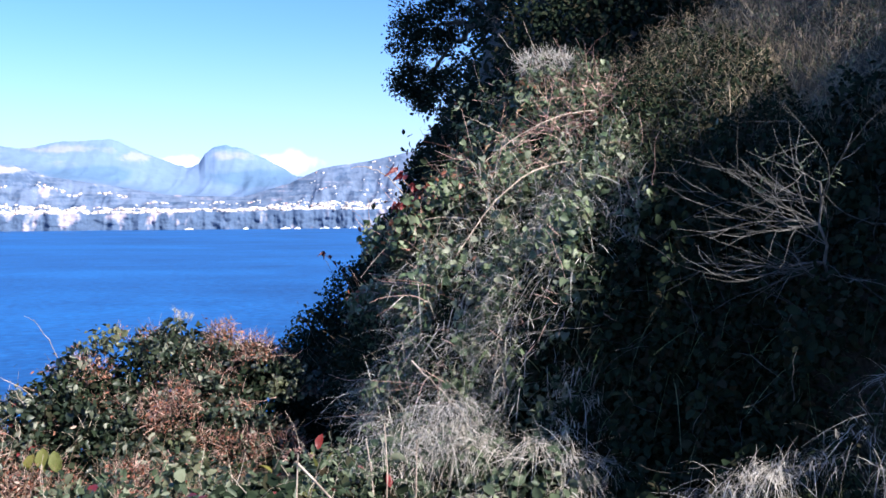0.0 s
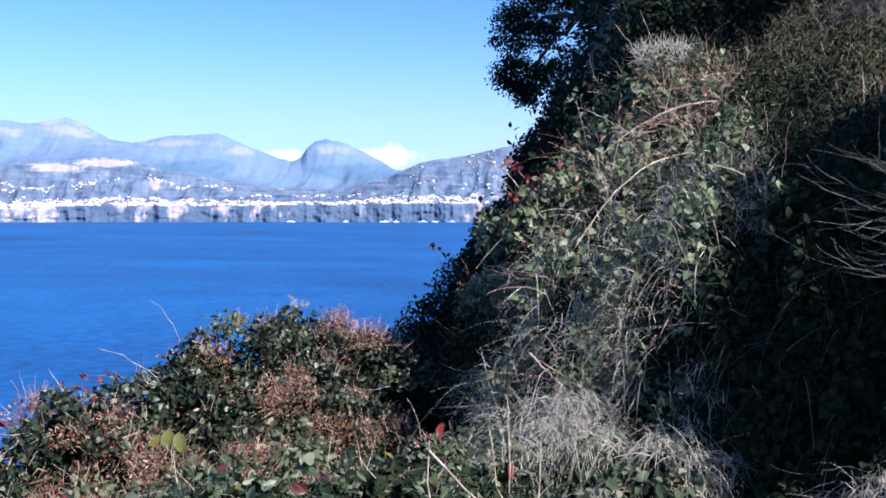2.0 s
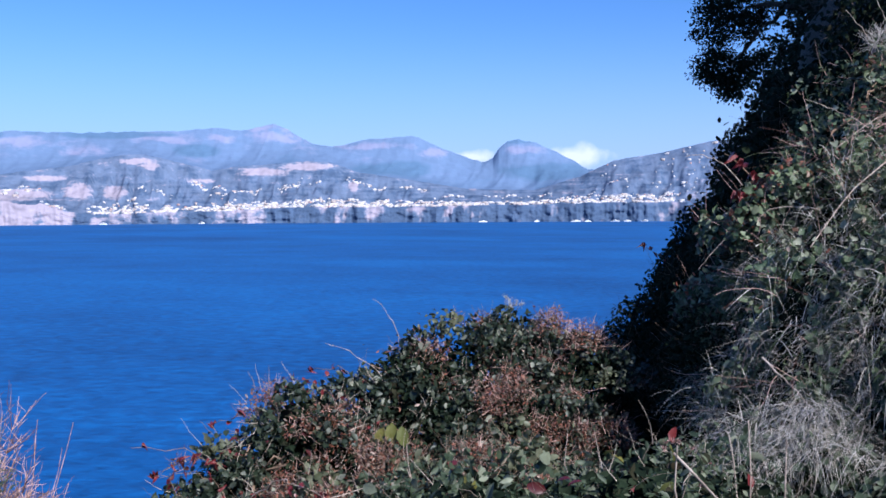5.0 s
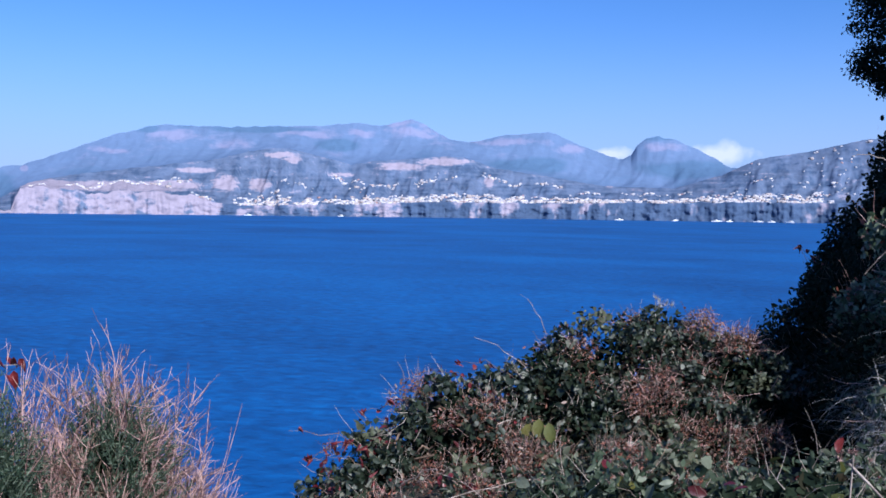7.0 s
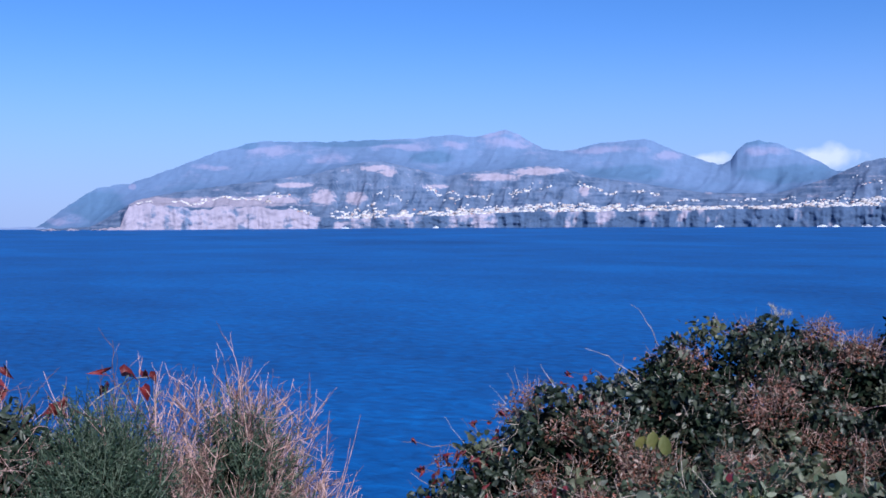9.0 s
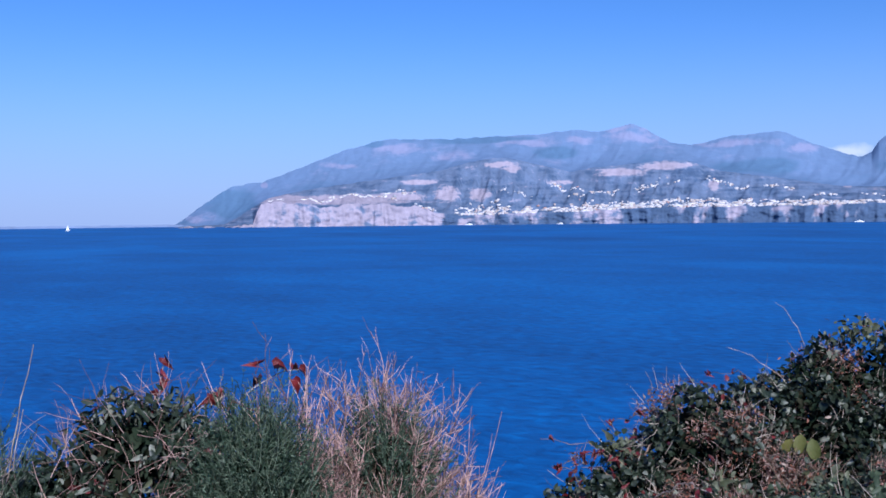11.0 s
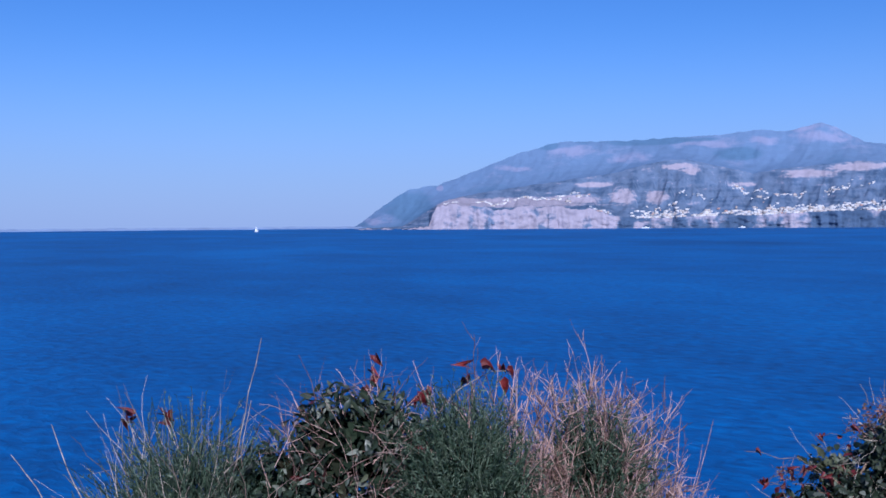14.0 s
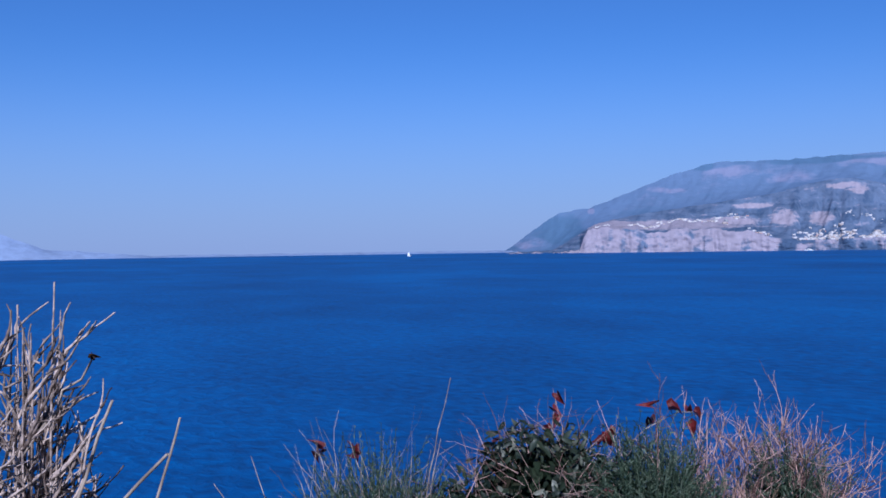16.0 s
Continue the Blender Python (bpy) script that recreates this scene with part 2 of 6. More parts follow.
def far_material(name, wood, scrub, rock, scale=0.02, ragged=0.9, vary=0.3):
    """Far slopes: woods, scrub and bare rock, with haze put into their colours, laid out by the attributes rock and
    wood.
    """
    m, n, l, b = material(name)
    pos = n.new("ShaderNodeTexCoord")
    bands = n.new("ShaderNodeMapping")
    bands.inputs["Scale"].default_value = (1.0, 1.0, 1.5)
    l.new(pos.outputs["Object"], bands.inputs["Vector"])
    fine, broad = n.new("ShaderNodeTexNoise"), n.new("ShaderNodeTexNoise")
    fine.inputs["Scale"].default_value, fine.inputs["Detail"].default_value, fine.inputs["Roughness"].default_value = scale, 7, 0.66
    broad.inputs["Scale"].default_value, broad.inputs["Detail"].default_value = scale * 0.2, 4
    l.new(bands.outputs[0], fine.inputs["Vector"])
    l.new(pos.outputs["Object"], broad.inputs["Vector"])

    def cover(attribute, low, high):
        a = n.new("ShaderNodeAttribute")
        a.attribute_name = attribute
        add = n.new("ShaderNodeMath")
        add.operation = "MULTIPLY_ADD"
        l.new(fine.outputs["Fac"], add.inputs[0])
        add.inputs[1].default_value = ragged
        l.new(a.outputs["Fac"], add.inputs[2])
        edge = n.new("ShaderNodeMapRange")
        edge.inputs["From Min"].default_value, edge.inputs["From Max"].default_value = low + 0.5 * ragged, high + 0.5 * ragged
        l.new(add.outputs[0], edge.inputs["Value"])
        return edge.outputs[0]

    def tone(colour, spread):
        r = ramp(n, [(0.3, tuple((1 - spread) * v for v in colour)), (0.7, tuple((1 + spread) * v for v in colour))])
        blend = n.new("ShaderNodeMix")
        blend.inputs["Factor"].default_value = 0.55
        l.new(broad.outputs["Fac"], blend.inputs["A"])
        l.new(fine.outputs["Fac"], blend.inputs["B"])
        l.new(blend.outputs["Result"], r.inputs[0])
        return r.outputs[0]

    def over(factor, under, top):
        mix = n.new("ShaderNodeMix")
        mix.data_type = "RGBA"
        l.new(factor, mix.inputs["Factor"])
        l.new(under, mix.inputs["A"])
        l.new(top, mix.inputs["B"])
        return mix.outputs["Result"]
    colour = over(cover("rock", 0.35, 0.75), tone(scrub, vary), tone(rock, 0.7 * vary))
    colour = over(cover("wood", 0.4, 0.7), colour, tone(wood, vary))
    l.new(colour, b.inputs["Base Color"])
    b.inputs["Roughness"].default_value, b.inputs["Specular IOR Level"].default_value = 1.0, 0.0
    return m


# Distance haze is mixed into these base colours as blue.
COAST = far_material("hazed_coast_slope", (0.062, 0.095, 0.16), (0.115, 0.153, 0.232), (0.30, 0.265, 0.315), 0.045, 1.2)
MOUNTAIN = far_material("hazed_mountain_slope", (0.088, 0.152, 0.246), (0.122, 0.182, 0.294), (0.205, 0.225, 0.335), 0.02, 0.7, 0.14)
# Low coast and volcano: almost all of this colour is painted haze.
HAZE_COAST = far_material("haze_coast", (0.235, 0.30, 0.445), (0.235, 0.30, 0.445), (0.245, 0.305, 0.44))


def paint(name, colour, rough=0.7, grain=0.12, scale=3.0):
    m, n, l, b = material(name)
    pos, info = n.new("ShaderNodeTexCoord"), n.new("ShaderNodeObjectInfo")
    t = n.new("ShaderNodeTexNoise")
    t.inputs["Scale"].default_value, t.inputs["Detail"].default_value = scale, 5
    l.new(pos.outputs["Object"], t.inputs["Vector"])
    r = ramp(n, [(0.3, tuple((1 - grain) * v for v in colour)), (0.7, colour)])
    l.new(t.outputs["Fac"], r.inputs[0])
    l.new(r.outputs[0], b.inputs["Base Color"])
    b.inputs["Roughness"].default_value = rough
    return m


# ---- building blocks ----
rng = np.random.default_rng(7)


def mesh_of(name, verts, faces, smooth=False):
    """A mesh from arrays: verts (n, 3), faces (m, 3 or 4)."""
    me = bpy.data.meshes.new(name)
    verts, faces = np.asarray(verts, dtype=np.float32), np.asarray(faces, dtype=np.int32)
    k = faces.shape[1]
    me.vertices.add(len(verts))
    me.vertices.foreach_set("co", verts.ravel())
    me.loops.add(faces.size)
    me.loops.foreach_set("vertex_index", faces.ravel())
    me.polygons.add(len(faces))
    me.polygons.foreach_set("loop_start", np.arange(0, faces.size, k, dtype=np.int32))
    me.update(calc_edges=True)
    if smooth:
        me.polygons.foreach_set("use_smooth", np.ones(len(faces), dtype=bool))
    return me


def root(name, place, label, category, group="", kind=""):
    ob = new(name)
    ob.location = place
    ob.empty_display_size = 0.1
    return tagged(ob, label, category, group, kind)


def part(name, me, mat, parent, label="", kind=""):
    ob = new(name, me)
    if not me.materials:
        me.materials.append(mat)
    ob.parent = parent
    return tagged(ob, label, "", "", kind)


def unit(v):
    return v / np.maximum(np.linalg.norm(v, axis=-1, keepdims=True), 1e-9)


def leaf_shape(kind):
    """One leaf, 1 long along y, folded at the midrib and bent at the tip."""
    if kind in ("heart", "curled"):
        half = [(0.0, 0.0), (0.34, -0.06), (0.46, 0.22), (0.30, 0.62), (0.0, 1.0)]
    elif kind == "oval":
        half = [(0.0, 0.0), (0.20, 0.18), (0.30, 0.5), (0.20, 0.82), (0.0, 1.0)]
    elif kind == "spear":
        half = [(0.0, 0.0), (0.12, 0.16), (0.20, 0.42), (0.13, 0.78), (0.0, 1.0)]
    else:
        half = [(0.0, 0.0), (0.07, 0.2), (0.09, 0.5), (0.06, 0.8), (0.0, 1.0)]
    mid = [(0.0, 0.25), (0.0, 0.6)]
    fold, bend = (1.5, 0.7) if kind == "curled" else (0.35, 0.22)
    verts = [(x * (0.6 if kind == "curled" else 1), y * (1 - 0.3 * bend * y), fold * x - bend * y * y) for x, y in half]
    verts += [(0.0, y * (1 - 0.3 * bend * y), -bend * y * y) for _, y in mid]
    verts += [(-x * (0.6 if kind == "curled" else 1), y * (1 - 0.3 * bend * y), fold * x - bend * y * y) for x, y in half[1:4]]
    faces = [(0, 1, 5), (1, 2, 5), (2, 6, 5), (2, 3, 6), (3, 4, 6), (0, 5, 7), (7, 5, 8), (8, 5, 6), (8, 6, 9), (9, 6, 4)]
    return np.array(verts), np.array(faces)


SHAPES = {k: leaf_shape(k) for k in ("heart", "oval", "narrow", "curled", "spear")}


def strew(shape, places, along, normals, sizes):
    """Many leaves in one go: arrays of verts and faces."""
    v, f = SHAPES[shape]
    y = unit(along)
    z = unit(normals - (normals * y).sum(1, keepdims=True) * y)
    x = np.cross(y, z)
    n = len(places)
    vs = (places[:, None] + sizes[:, None, None] * (v[None, :, :1] * x[:, None] + v[None, :, 1:2] * y[:, None] + v[None, :, 2:] * z[:, None])).reshape(-1, 3)
    fs = (f[None] + len(v) * np.arange(n)[:, None, None]).reshape(-1, 3)
    return vs, fs


def leaf_poses(places, along, normals, sizes):
    y = unit(along)
    z = unit(normals - (normals * y).sum(1, keepdims=True) * y)
    x = np.cross(y, z)
    for p, a, b, c, s in zip(places, x, y, z, sizes):
        yield Matrix(((a[0] * s, b[0] * s, c[0] * s, p[0]), (a[1] * s, b[1] * s, c[1] * s, p[1]), (a[2] * s, b[2] * s, c[2] * s, p[2]), (0, 0, 0, 1)))


LEAF_MESH = {}


def single_leaves(parent, shape, mat, places, along, normals, sizes, name="leaf", label=""):
    key = (shape, mat.name)
    if key not in LEAF_MESH:
        me = mesh_of("leaf", *SHAPES[shape], shape == "curled")
        me.materials.append(mat)
        LEAF_MESH[key] = me
    for m in leaf_poses(places, along, normals, sizes):
        ob = new(name, LEAF_MESH[key])
        ob.parent = parent
        ob.matrix_basis = m
        if label:
            ob["label"] = label


def tubes(lines, radii, sides=5):
    """Tapered round stems along polylines. lines: list of (k, 3); radii: list of (start, end)."""
    vs, fs, base = [], [], 0
    ang = np.linspace(0, 2 * np.pi, sides, endpoint=False)
    for line, (r0, r1) in zip(lines, radii):
        line = np.asarray(line, dtype=float)
        k = len(line)
        d = unit(np.gradient(line, axis=0))
        up = np.tile(np.array([0.31, 0.17, 0.93]), (k, 1))
        up[np.abs((d * up).sum(1)) > 0.95] = (0.9, 0.3, 0.1)
        a = unit(np.cross(d, up))
        b = np.cross(d, a)
        r = np.linspace(r0, r1, k)[:, None, None]
        ring = line[:, None] + r * (np.cos(ang)[None, :, None] * a[:, None] + np.sin(ang)[None, :, None] * b[:, None])
        vs.append(ring.reshape(-1, 3))
        i = np.arange(k - 1)[:, None] * sides
        j = np.arange(sides)[None]
        n = (j + 1) % sides
        quad = np.stack((i + j, i + n, i + sides + n, i + sides + j), -1).reshape(-1, 4)
        fs.append(quad + base)
        base += k * sides
    return np.concatenate(vs), np.concatenate(fs)


def blades(places, ways, lengths, widths, droop, segs=5):
    """Grass blades: tapering ribbons that start along ways and bend down."""
    n = len(places)
    t = np.linspace(0, 1, segs + 1)
    ways = unit(ways)
    side = unit(np.cross(ways, np.array([0.0, 0.0, 1.0]) + 0.3 * rng.normal(size=(n, 3))))
    line = places[:, None] + lengths[:, None, None] * (t[None, :, None] * ways[:, None])
    line[:, :, 2] -= (lengths * droop)[:, None] * t[None] ** 2
    sway = rng.normal(size=(n, 3)) * 0.12 * lengths[:, None]
    line = line + sway[:, None] * (t ** 2)[None, :, None]
    w = (widths[:, None] * (1 - 0.85 * t[None]))[..., None] * side[:, None] * 0.5
    vs = np.stack((line - w, line + w), 2).reshape(-1, 3)
    i = np.arange(segs) * 2
    quad = np.stack((i, i + 1, i + 3, i + 2), -1)
    fs = (quad[None] + (np.arange(n) * 2 * (segs + 1))[:, None, None]).reshape(-1, 4)
    return vs, fs


def wander(start, way, length, steps, bend=0.25, lift=0.0):
    """A crooked stem."""
    p, d, out = np.array(start, float), unit(np.array(way, float)), [np.array(start, float)]
    for _ in range(steps):
        d = unit(d + rng.normal(size=3) * bend + np.array([0, 0, lift]))
        p = p + d * length / steps
        out.append(p)
    return np.array(out)


def arc(a, b, rise, steps=8, wobble=0.0):
    """A cane that arches from a to b."""
    t = np.linspace(0, 1, steps + 1)[:, None]
    line = np.array(a) * (1 - t) + np.array(b) * t
    line[:, 2] += rise * 4 * (t * (1 - t))[:, 0]
    return line + wobble * rng.normal(size=line.shape) * np.sin(np.pi * t)


# ---- the ground: one sheet with the path, the bank, the hill and the cliff down to the sea ----
def ease(t):
    t = np.clip(t, 0, 1)
    return t * t * (3 - 2 * t)


def cliff_edge(y):
    return np.interp(y, [-6, -1, 0.5, 1.3, 2, 2.6, 3.2, 4.2, 5.2, 6.5, 9, 15, 25, 60], [-2.2, -2.4, -2.6, -2.35, -2.0, -2.0, -2.2, -1.75, -1.35, -1.3, -1.5, -1.9, -2.9, -6])


def bank_left(y):
    return np.interp(y, [2.6, 3.0, 3.8, 4.9, 5.4, 7, 10, 20], [-0.4, -0.55, -0.6, -0.85, -0.92, -0.95, -0.9, -0.9])


def bank_foot(x):
    return np.interp(x, [-1.5, -0.6, -0.1, 0.3, 0.6, 1.2, 2.0, 3.0], [3.2, 3.0, 2.85, 2.5, 2.25, 1.7, 0.7, -2.0])


def ground_z(x, y):
    x, y = np.asarray(x, float), np.asarray(y, float)
    far = np.hypot(x, y + 0.2)
    z = 0.5 * ease((far - 0.7) / 0.9) * ease((y + 0.9 * (-x) + 0.6) / 0.8)
    s = y - bank_foot(x)
    inside = ease((x - bank_left(y)) / 0.45)
    z = z + inside * (0.75 * ease(s / 0.55) + 0.42 * np.clip(s - 0.35, 0, 5))
    z = z + 0.3 * np.clip(x - 1.5, 0, 10) + ease((y - 2.0) / 2.5) * (0.5 + 0.9 * ease((y - 4.8) / 1.2)) * np.clip(x - 1.6, 0, 5)
    z = z + ease((y - 5.5) / 4.0) * 1.15 * np.clip(x - bank_left(y) - 0.3, 0, 10)
    drop = np.clip(cliff_edge(y) - x, 0, 60)
    z = z - 0.5 * ease(drop / 0.4) - 2.6 * drop
    z = z + 0.24 * np.exp(-((x + 0.15) / 0.4) ** 2 - ((y - 2.65) / 0.28) ** 2)
    z = z - 0.5 * ease((y - 3.95) / 0.4) * ease((-0.06 - x) / 0.25) * ease((6.2 - y) / 1.0) * inside
    z = z - 1.25 * ease((y - 5.0) / 0.9) * ease((11.0 - y) / 3.0) * ease((1.5 - x) / 0.8) * inside
    z = z + 0.25 * np.exp(-((x - 0.72) / 0.34) ** 2 - ((y - 2.08) / 0.26) ** 2)
    low = ease((y - 3.6) / 0.8) * ease((6.5 - y) / 1.0) * (1 - inside)
    z = z - 0.25 * low
    z = z + 0.04 * np.sin(3.1 * x + 1.3 * y) * np.sin(2.3 * y - 0.7 * x) * ease((far - 1) / 1.0)
    # Out-of-view dip, cut so that sun reaches the upper slope.
    z = z - 0.75 * ease((x - 2.2) / 0.7) * ease((y - 2.6) / 0.8) * ease((5.4 - y) / 1.0)
    # Unseen hump added to keep sun off the scrub behind the crest.
    z = z + 1.7 * np.exp(-((x - 3.7) / 0.8) ** 2 - ((y - 5.0) / 0.75) ** 2)
    return np.maximum(z, SEA - 3)


def ground_normal(x, y):
    e = 0.03
    gx = (ground_z(x + e, y) - ground_z(x - e, y)) / (2 * e)
    gy = (ground_z(x, y + e) - ground_z(x, y - e)) / (2 * e)
    return unit(np.stack((-gx, -gy, np.ones_like(gx)), -1))


def build_ground():
    xs = np.concatenate((np.linspace(-24, -4, 41)[:-1], np.linspace(-4, 3, 141)[:-1], np.linspace(3, 40, 60)))
    ys = np.concatenate((np.linspace(-30, -2, 40)[:-1], np.linspace(-2, 8, 180)[:-1], np.linspace(8, 60, 90)))
    gx, gy = np.meshgrid(xs, ys)
    gz = ground_z(gx, gy)
    v = np.stack((gx, gy, gz), -1).reshape(-1, 3)
    w = len(xs)
    i, j = np.meshgrid(np.arange(len(ys) - 1), np.arange(w - 1), indexing="ij")
    a = (i * w + j).ravel()
    me = mesh_of("ground", v, np.stack((a, a + 1, a + w + 1, a + w), -1), True)
    me.materials.append(EARTH)
    return tagged(new("ground", me), "dark earth of the coastal bank under scrub", "ground", kind="structure")


build_ground()


# ---- the sea ----
def build_sea():
    rr = np.concatenate((np.linspace(0, 400, 12), np.geomspace(420, 4420, 46)))
    aa = np.linspace(0, 2 * np.pi, 181)[:-1]
    r, a = np.meshgrid(rr, aa, indexing="ij")
    v = np.stack((r * np.sin(a), r * np.cos(a), np.full_like(r, SEA)), -1).reshape(-1, 3)
    n = len(aa)
    i, j = np.meshgrid(np.arange(len(rr) - 1), np.arange(n), indexing="ij")
    k = (j + 1) % n
    me = mesh_of("water", v, np.stack((i * n + j, i * n + k, (i + 1) * n + k, (i + 1) * n + j), -1).reshape(-1, 4), True)
    me.materials.append(WATER)
    return tagged(new("water", me), "deep blue sea with small wind ripples", "sea", kind="structure")


build_sea()


# ---- the far coast ----
def heights(pairs):
    """(degrees to the left of y, degrees above the eye) as two arrays in rising order."""
    p = sorted(pairs)
    return [a for a, _ in p], [b for _, b in p]


RIDGE = heights([(59.2, -0.45), (57.8, 0.63), (56.0, 1.8), (54.2, 2.07), (52.0, 2.89), (49.5, 3.88), (46.9, 4.56), (44.3, 4.52), (41.7, 4.6), (37.6, 4.76),
                 (35.6, 4.95), (34.3, 4.8), (32.5, 5.25), (31.6, 4.9), (30.2, 4.1), (29.0, 3.9), (26.9, 4.35), (24.2, 4.55), (22.3, 3.72), (20.2, 2.98), (19.5, 3.2), (19.15, 3.8), (18.6, 4.2), (18.0, 4.3),
                 (17.0, 4.1), (15.4, 3.4), (13.9, 2.5), (11.0, 2.2), (0.0, 2.0)])
SPUR = heights([(59.0, -0.5), (56.4, -0.4), (55.4, 0.15), (54.5, 0.75), (53.9, 1.1), (53.1, 1.3), (51.6, 1.6), (49.5, 1.9), (47.6, 2.15), (45.4, 2.45), (43.6, 2.7), (42.0, 3.15), (40.8, 3.35), (39.6, 3.4), (38.2, 3.05), (36.0, 2.5), (34.4, 2.75), (33.0, 2.85),
                (31.0, 3.05), (29.3, 3.05), (27.5, 2.4), (24.0, 1.9), (21.0, 1.4), (17.0, 1.3), (14.3, 2.1), (12.4, 3.0), (9.7, 3.4), (7.0, 4.0), (3.0, 4.4), (0.0, 4.5), (-8.0, 4.6)])
CLIFF = heights([(59.0, -0.55), (54.8, -0.5), (54.55, 0.4), (54.3, 0.75), (52.5, 0.8), (50.5, 0.62), (48.5, 0.55), (46.0, 0.62), (44.3, 0.4), (43.2, 0.0), (41.0, 0.02), (39.0, 0.08), (36.0, 0.15), (34.0, 0.2), (31.9, 0.36), (30.5, 0.3), (25.0, 0.36), (20.0, 0.42),
                 (15.0, 0.5), (11.0, 0.55), (7.0, 0.55), (0.0, 0.55), (-8.0, 0.55)])
SHORE = 3800.0


def rough(x, y, z=0.0, octaves=5):
    return noise.fractal(Vector((x, y, z)), 1.0, 2.0, octaves)


def ridged(x, y, scale, octaves=5):
    return 1 - 2 * abs(noise.fractal(Vector((x / scale, y / scale, 4.7)), 0.9, 2.1, octaves))


def shore_range(a):
    return SHORE + 45 * rough(a * 0.5, 3.1, 0, 3) + 14 * rough(a * 1.5, 9.0, 0, 2)


def coast_z(a, r):
    """Height of the far land at that bearing and range."""
    e_cliff, e_spur, e_ridge = np.interp(a, *CLIFF), np.interp(a, *SPUR), np.interp(a, *RIDGE)
    near = shore_range(a) + 40
    top = 1.5 + (near - 40) * math.tan(radians(e_cliff)) + (3.5 + 15 * min(1, max(0, (a - 43.5) / 1.5))) * rough(a * 1.3, 5.5, 0, 3)
    r2, r3 = 4250.0, 4700.0
    z2, z3 = 1.5 + r2 * math.tan(radians(e_spur)), 1.5 + r3 * math.tan(radians(max(e_ridge, -0.6)))
    x, y = -r * math.sin(radians(a)), r * math.cos(radians(a))
    if r <= r2:
        t = max(0.0, (r - near) / (r2 - near))
        tall = max(0.0, z2 - top)
        hump = math.sin(math.pi * min(1, max(0, t))) ** 0.8
        gully = abs(rough(a * 0.85 + 0.5 * t, t * 0.8, 2.2, 3))
        return top + (z2 - top) * (0.25 * t + 0.75 * t ** 2.1) + (2 + 0.2 * tall) * hump * ((0.45 - 0.9 * gully) * (1.0 if a > 16 else 0.5) + 0.5 * rough(x / 90, y / 90, 7.0, 4)) + 2.5 * rough(x / 40, y / 40, 1.0) * min(1, max(0, 4 * t))
    t = (r - r2) / (r3 - r2)
    if e_spur > e_ridge:
        return z2 - 30 * t
    level = sum(np.interp(a + d, *RIDGE) for d in (-2.4, -1.6, -0.8, 0, 0.8, 1.6, 2.4)) / 7
    blend = t ** 3
    tall = (z3 - z2) * blend + (1.5 + r3 * math.tan(radians(max(level, -0.6))) - z2) * (1 - blend)
    gully = abs(rough(a * 0.6 + 0.9 * t, t * 0.9, 8.4, 3))
    return z2 + tall * (0.35 * t + 0.65 * t * t) - 18 * math.sin(math.pi * t) + (3 + 0.06 * tall) * math.sin(math.pi * min(1, t * 0.95)) * (0.3 - 1.1 * gully) + 5 * rough(x / 45, y / 45, 3.0, 4) * t


def patch(a, e, spots):
    """How far a bearing and height lie inside any of some spots (bearing, height, half width, half height): 1 at the heart, 0 outside."""
    best = 0.0
    for left, up, wide, high in spots:
        d = math.hypot((a - left) / wide, (e - up) / high)
        best = max(best, 1.35 - d)
    return min(1.0, max(0.0, best))


QUARRIES = [(43.3, 1.25, 0.75, 0.42), (41.4, 1.2, 0.62, 0.36), (33.0, 2.45, 1.5, 0.22), (30.6, 2.75, 1.6, 0.2), (40.2, 3.0, 1.0, 0.16), (39.4, 2.75, 0.5, 0.2), (45.0, 2.0, 1.0, 0.14), (20.7, 1.7, 0.3, 0.36), (27.8, 1.6, 0.25, 0.3),
            (49.0, 1.0, 3.4, 0.3), (46.2, 1.15, 1.5, 0.25), (52.6, 0.9, 1.6, 0.4), (36.5, 1.9, 0.8, 0.1)]
# Pale patches: bare rock bluffs, and sunlit facets painted in as colour.
BLUFFS_AND_SUNLIT = [(45.6, 3.95, 1.7, 0.4), (43.3, 3.5, 1.4, 0.3), (33.0, 4.7, 1.5, 0.5), (31.4, 4.3, 1.1, 0.5), (35.2, 4.4, 0.9, 0.3), (38.5, 4.2, 1.8, 0.22), (26.3, 3.95, 2.2, 0.22), (23.2, 3.6, 1.0, 0.25), (17.7, 3.7, 1.15, 0.3), (49.5, 3.1, 1.2, 0.25), (54.1, 1.9, 0.2, 0.2), (57.6, 0.0, 0.9, 0.35)]
# Dark patches: woods, and the crest's shadow band painted in as colour.
WOODS_AND_SHADOW = [(41.8, 4.45, 3.4, 0.22), (36.7, 3.6, 1.3, 0.35), (56.0, 0.6, 2.2, 0.8), (47.6, 4.3, 0.7, 0.25), (18.2, 4.25, 1.2, 0.16), (25.5, 2.6, 2.4, 0.45), (16.5, 2.4, 2.6, 0.5)]


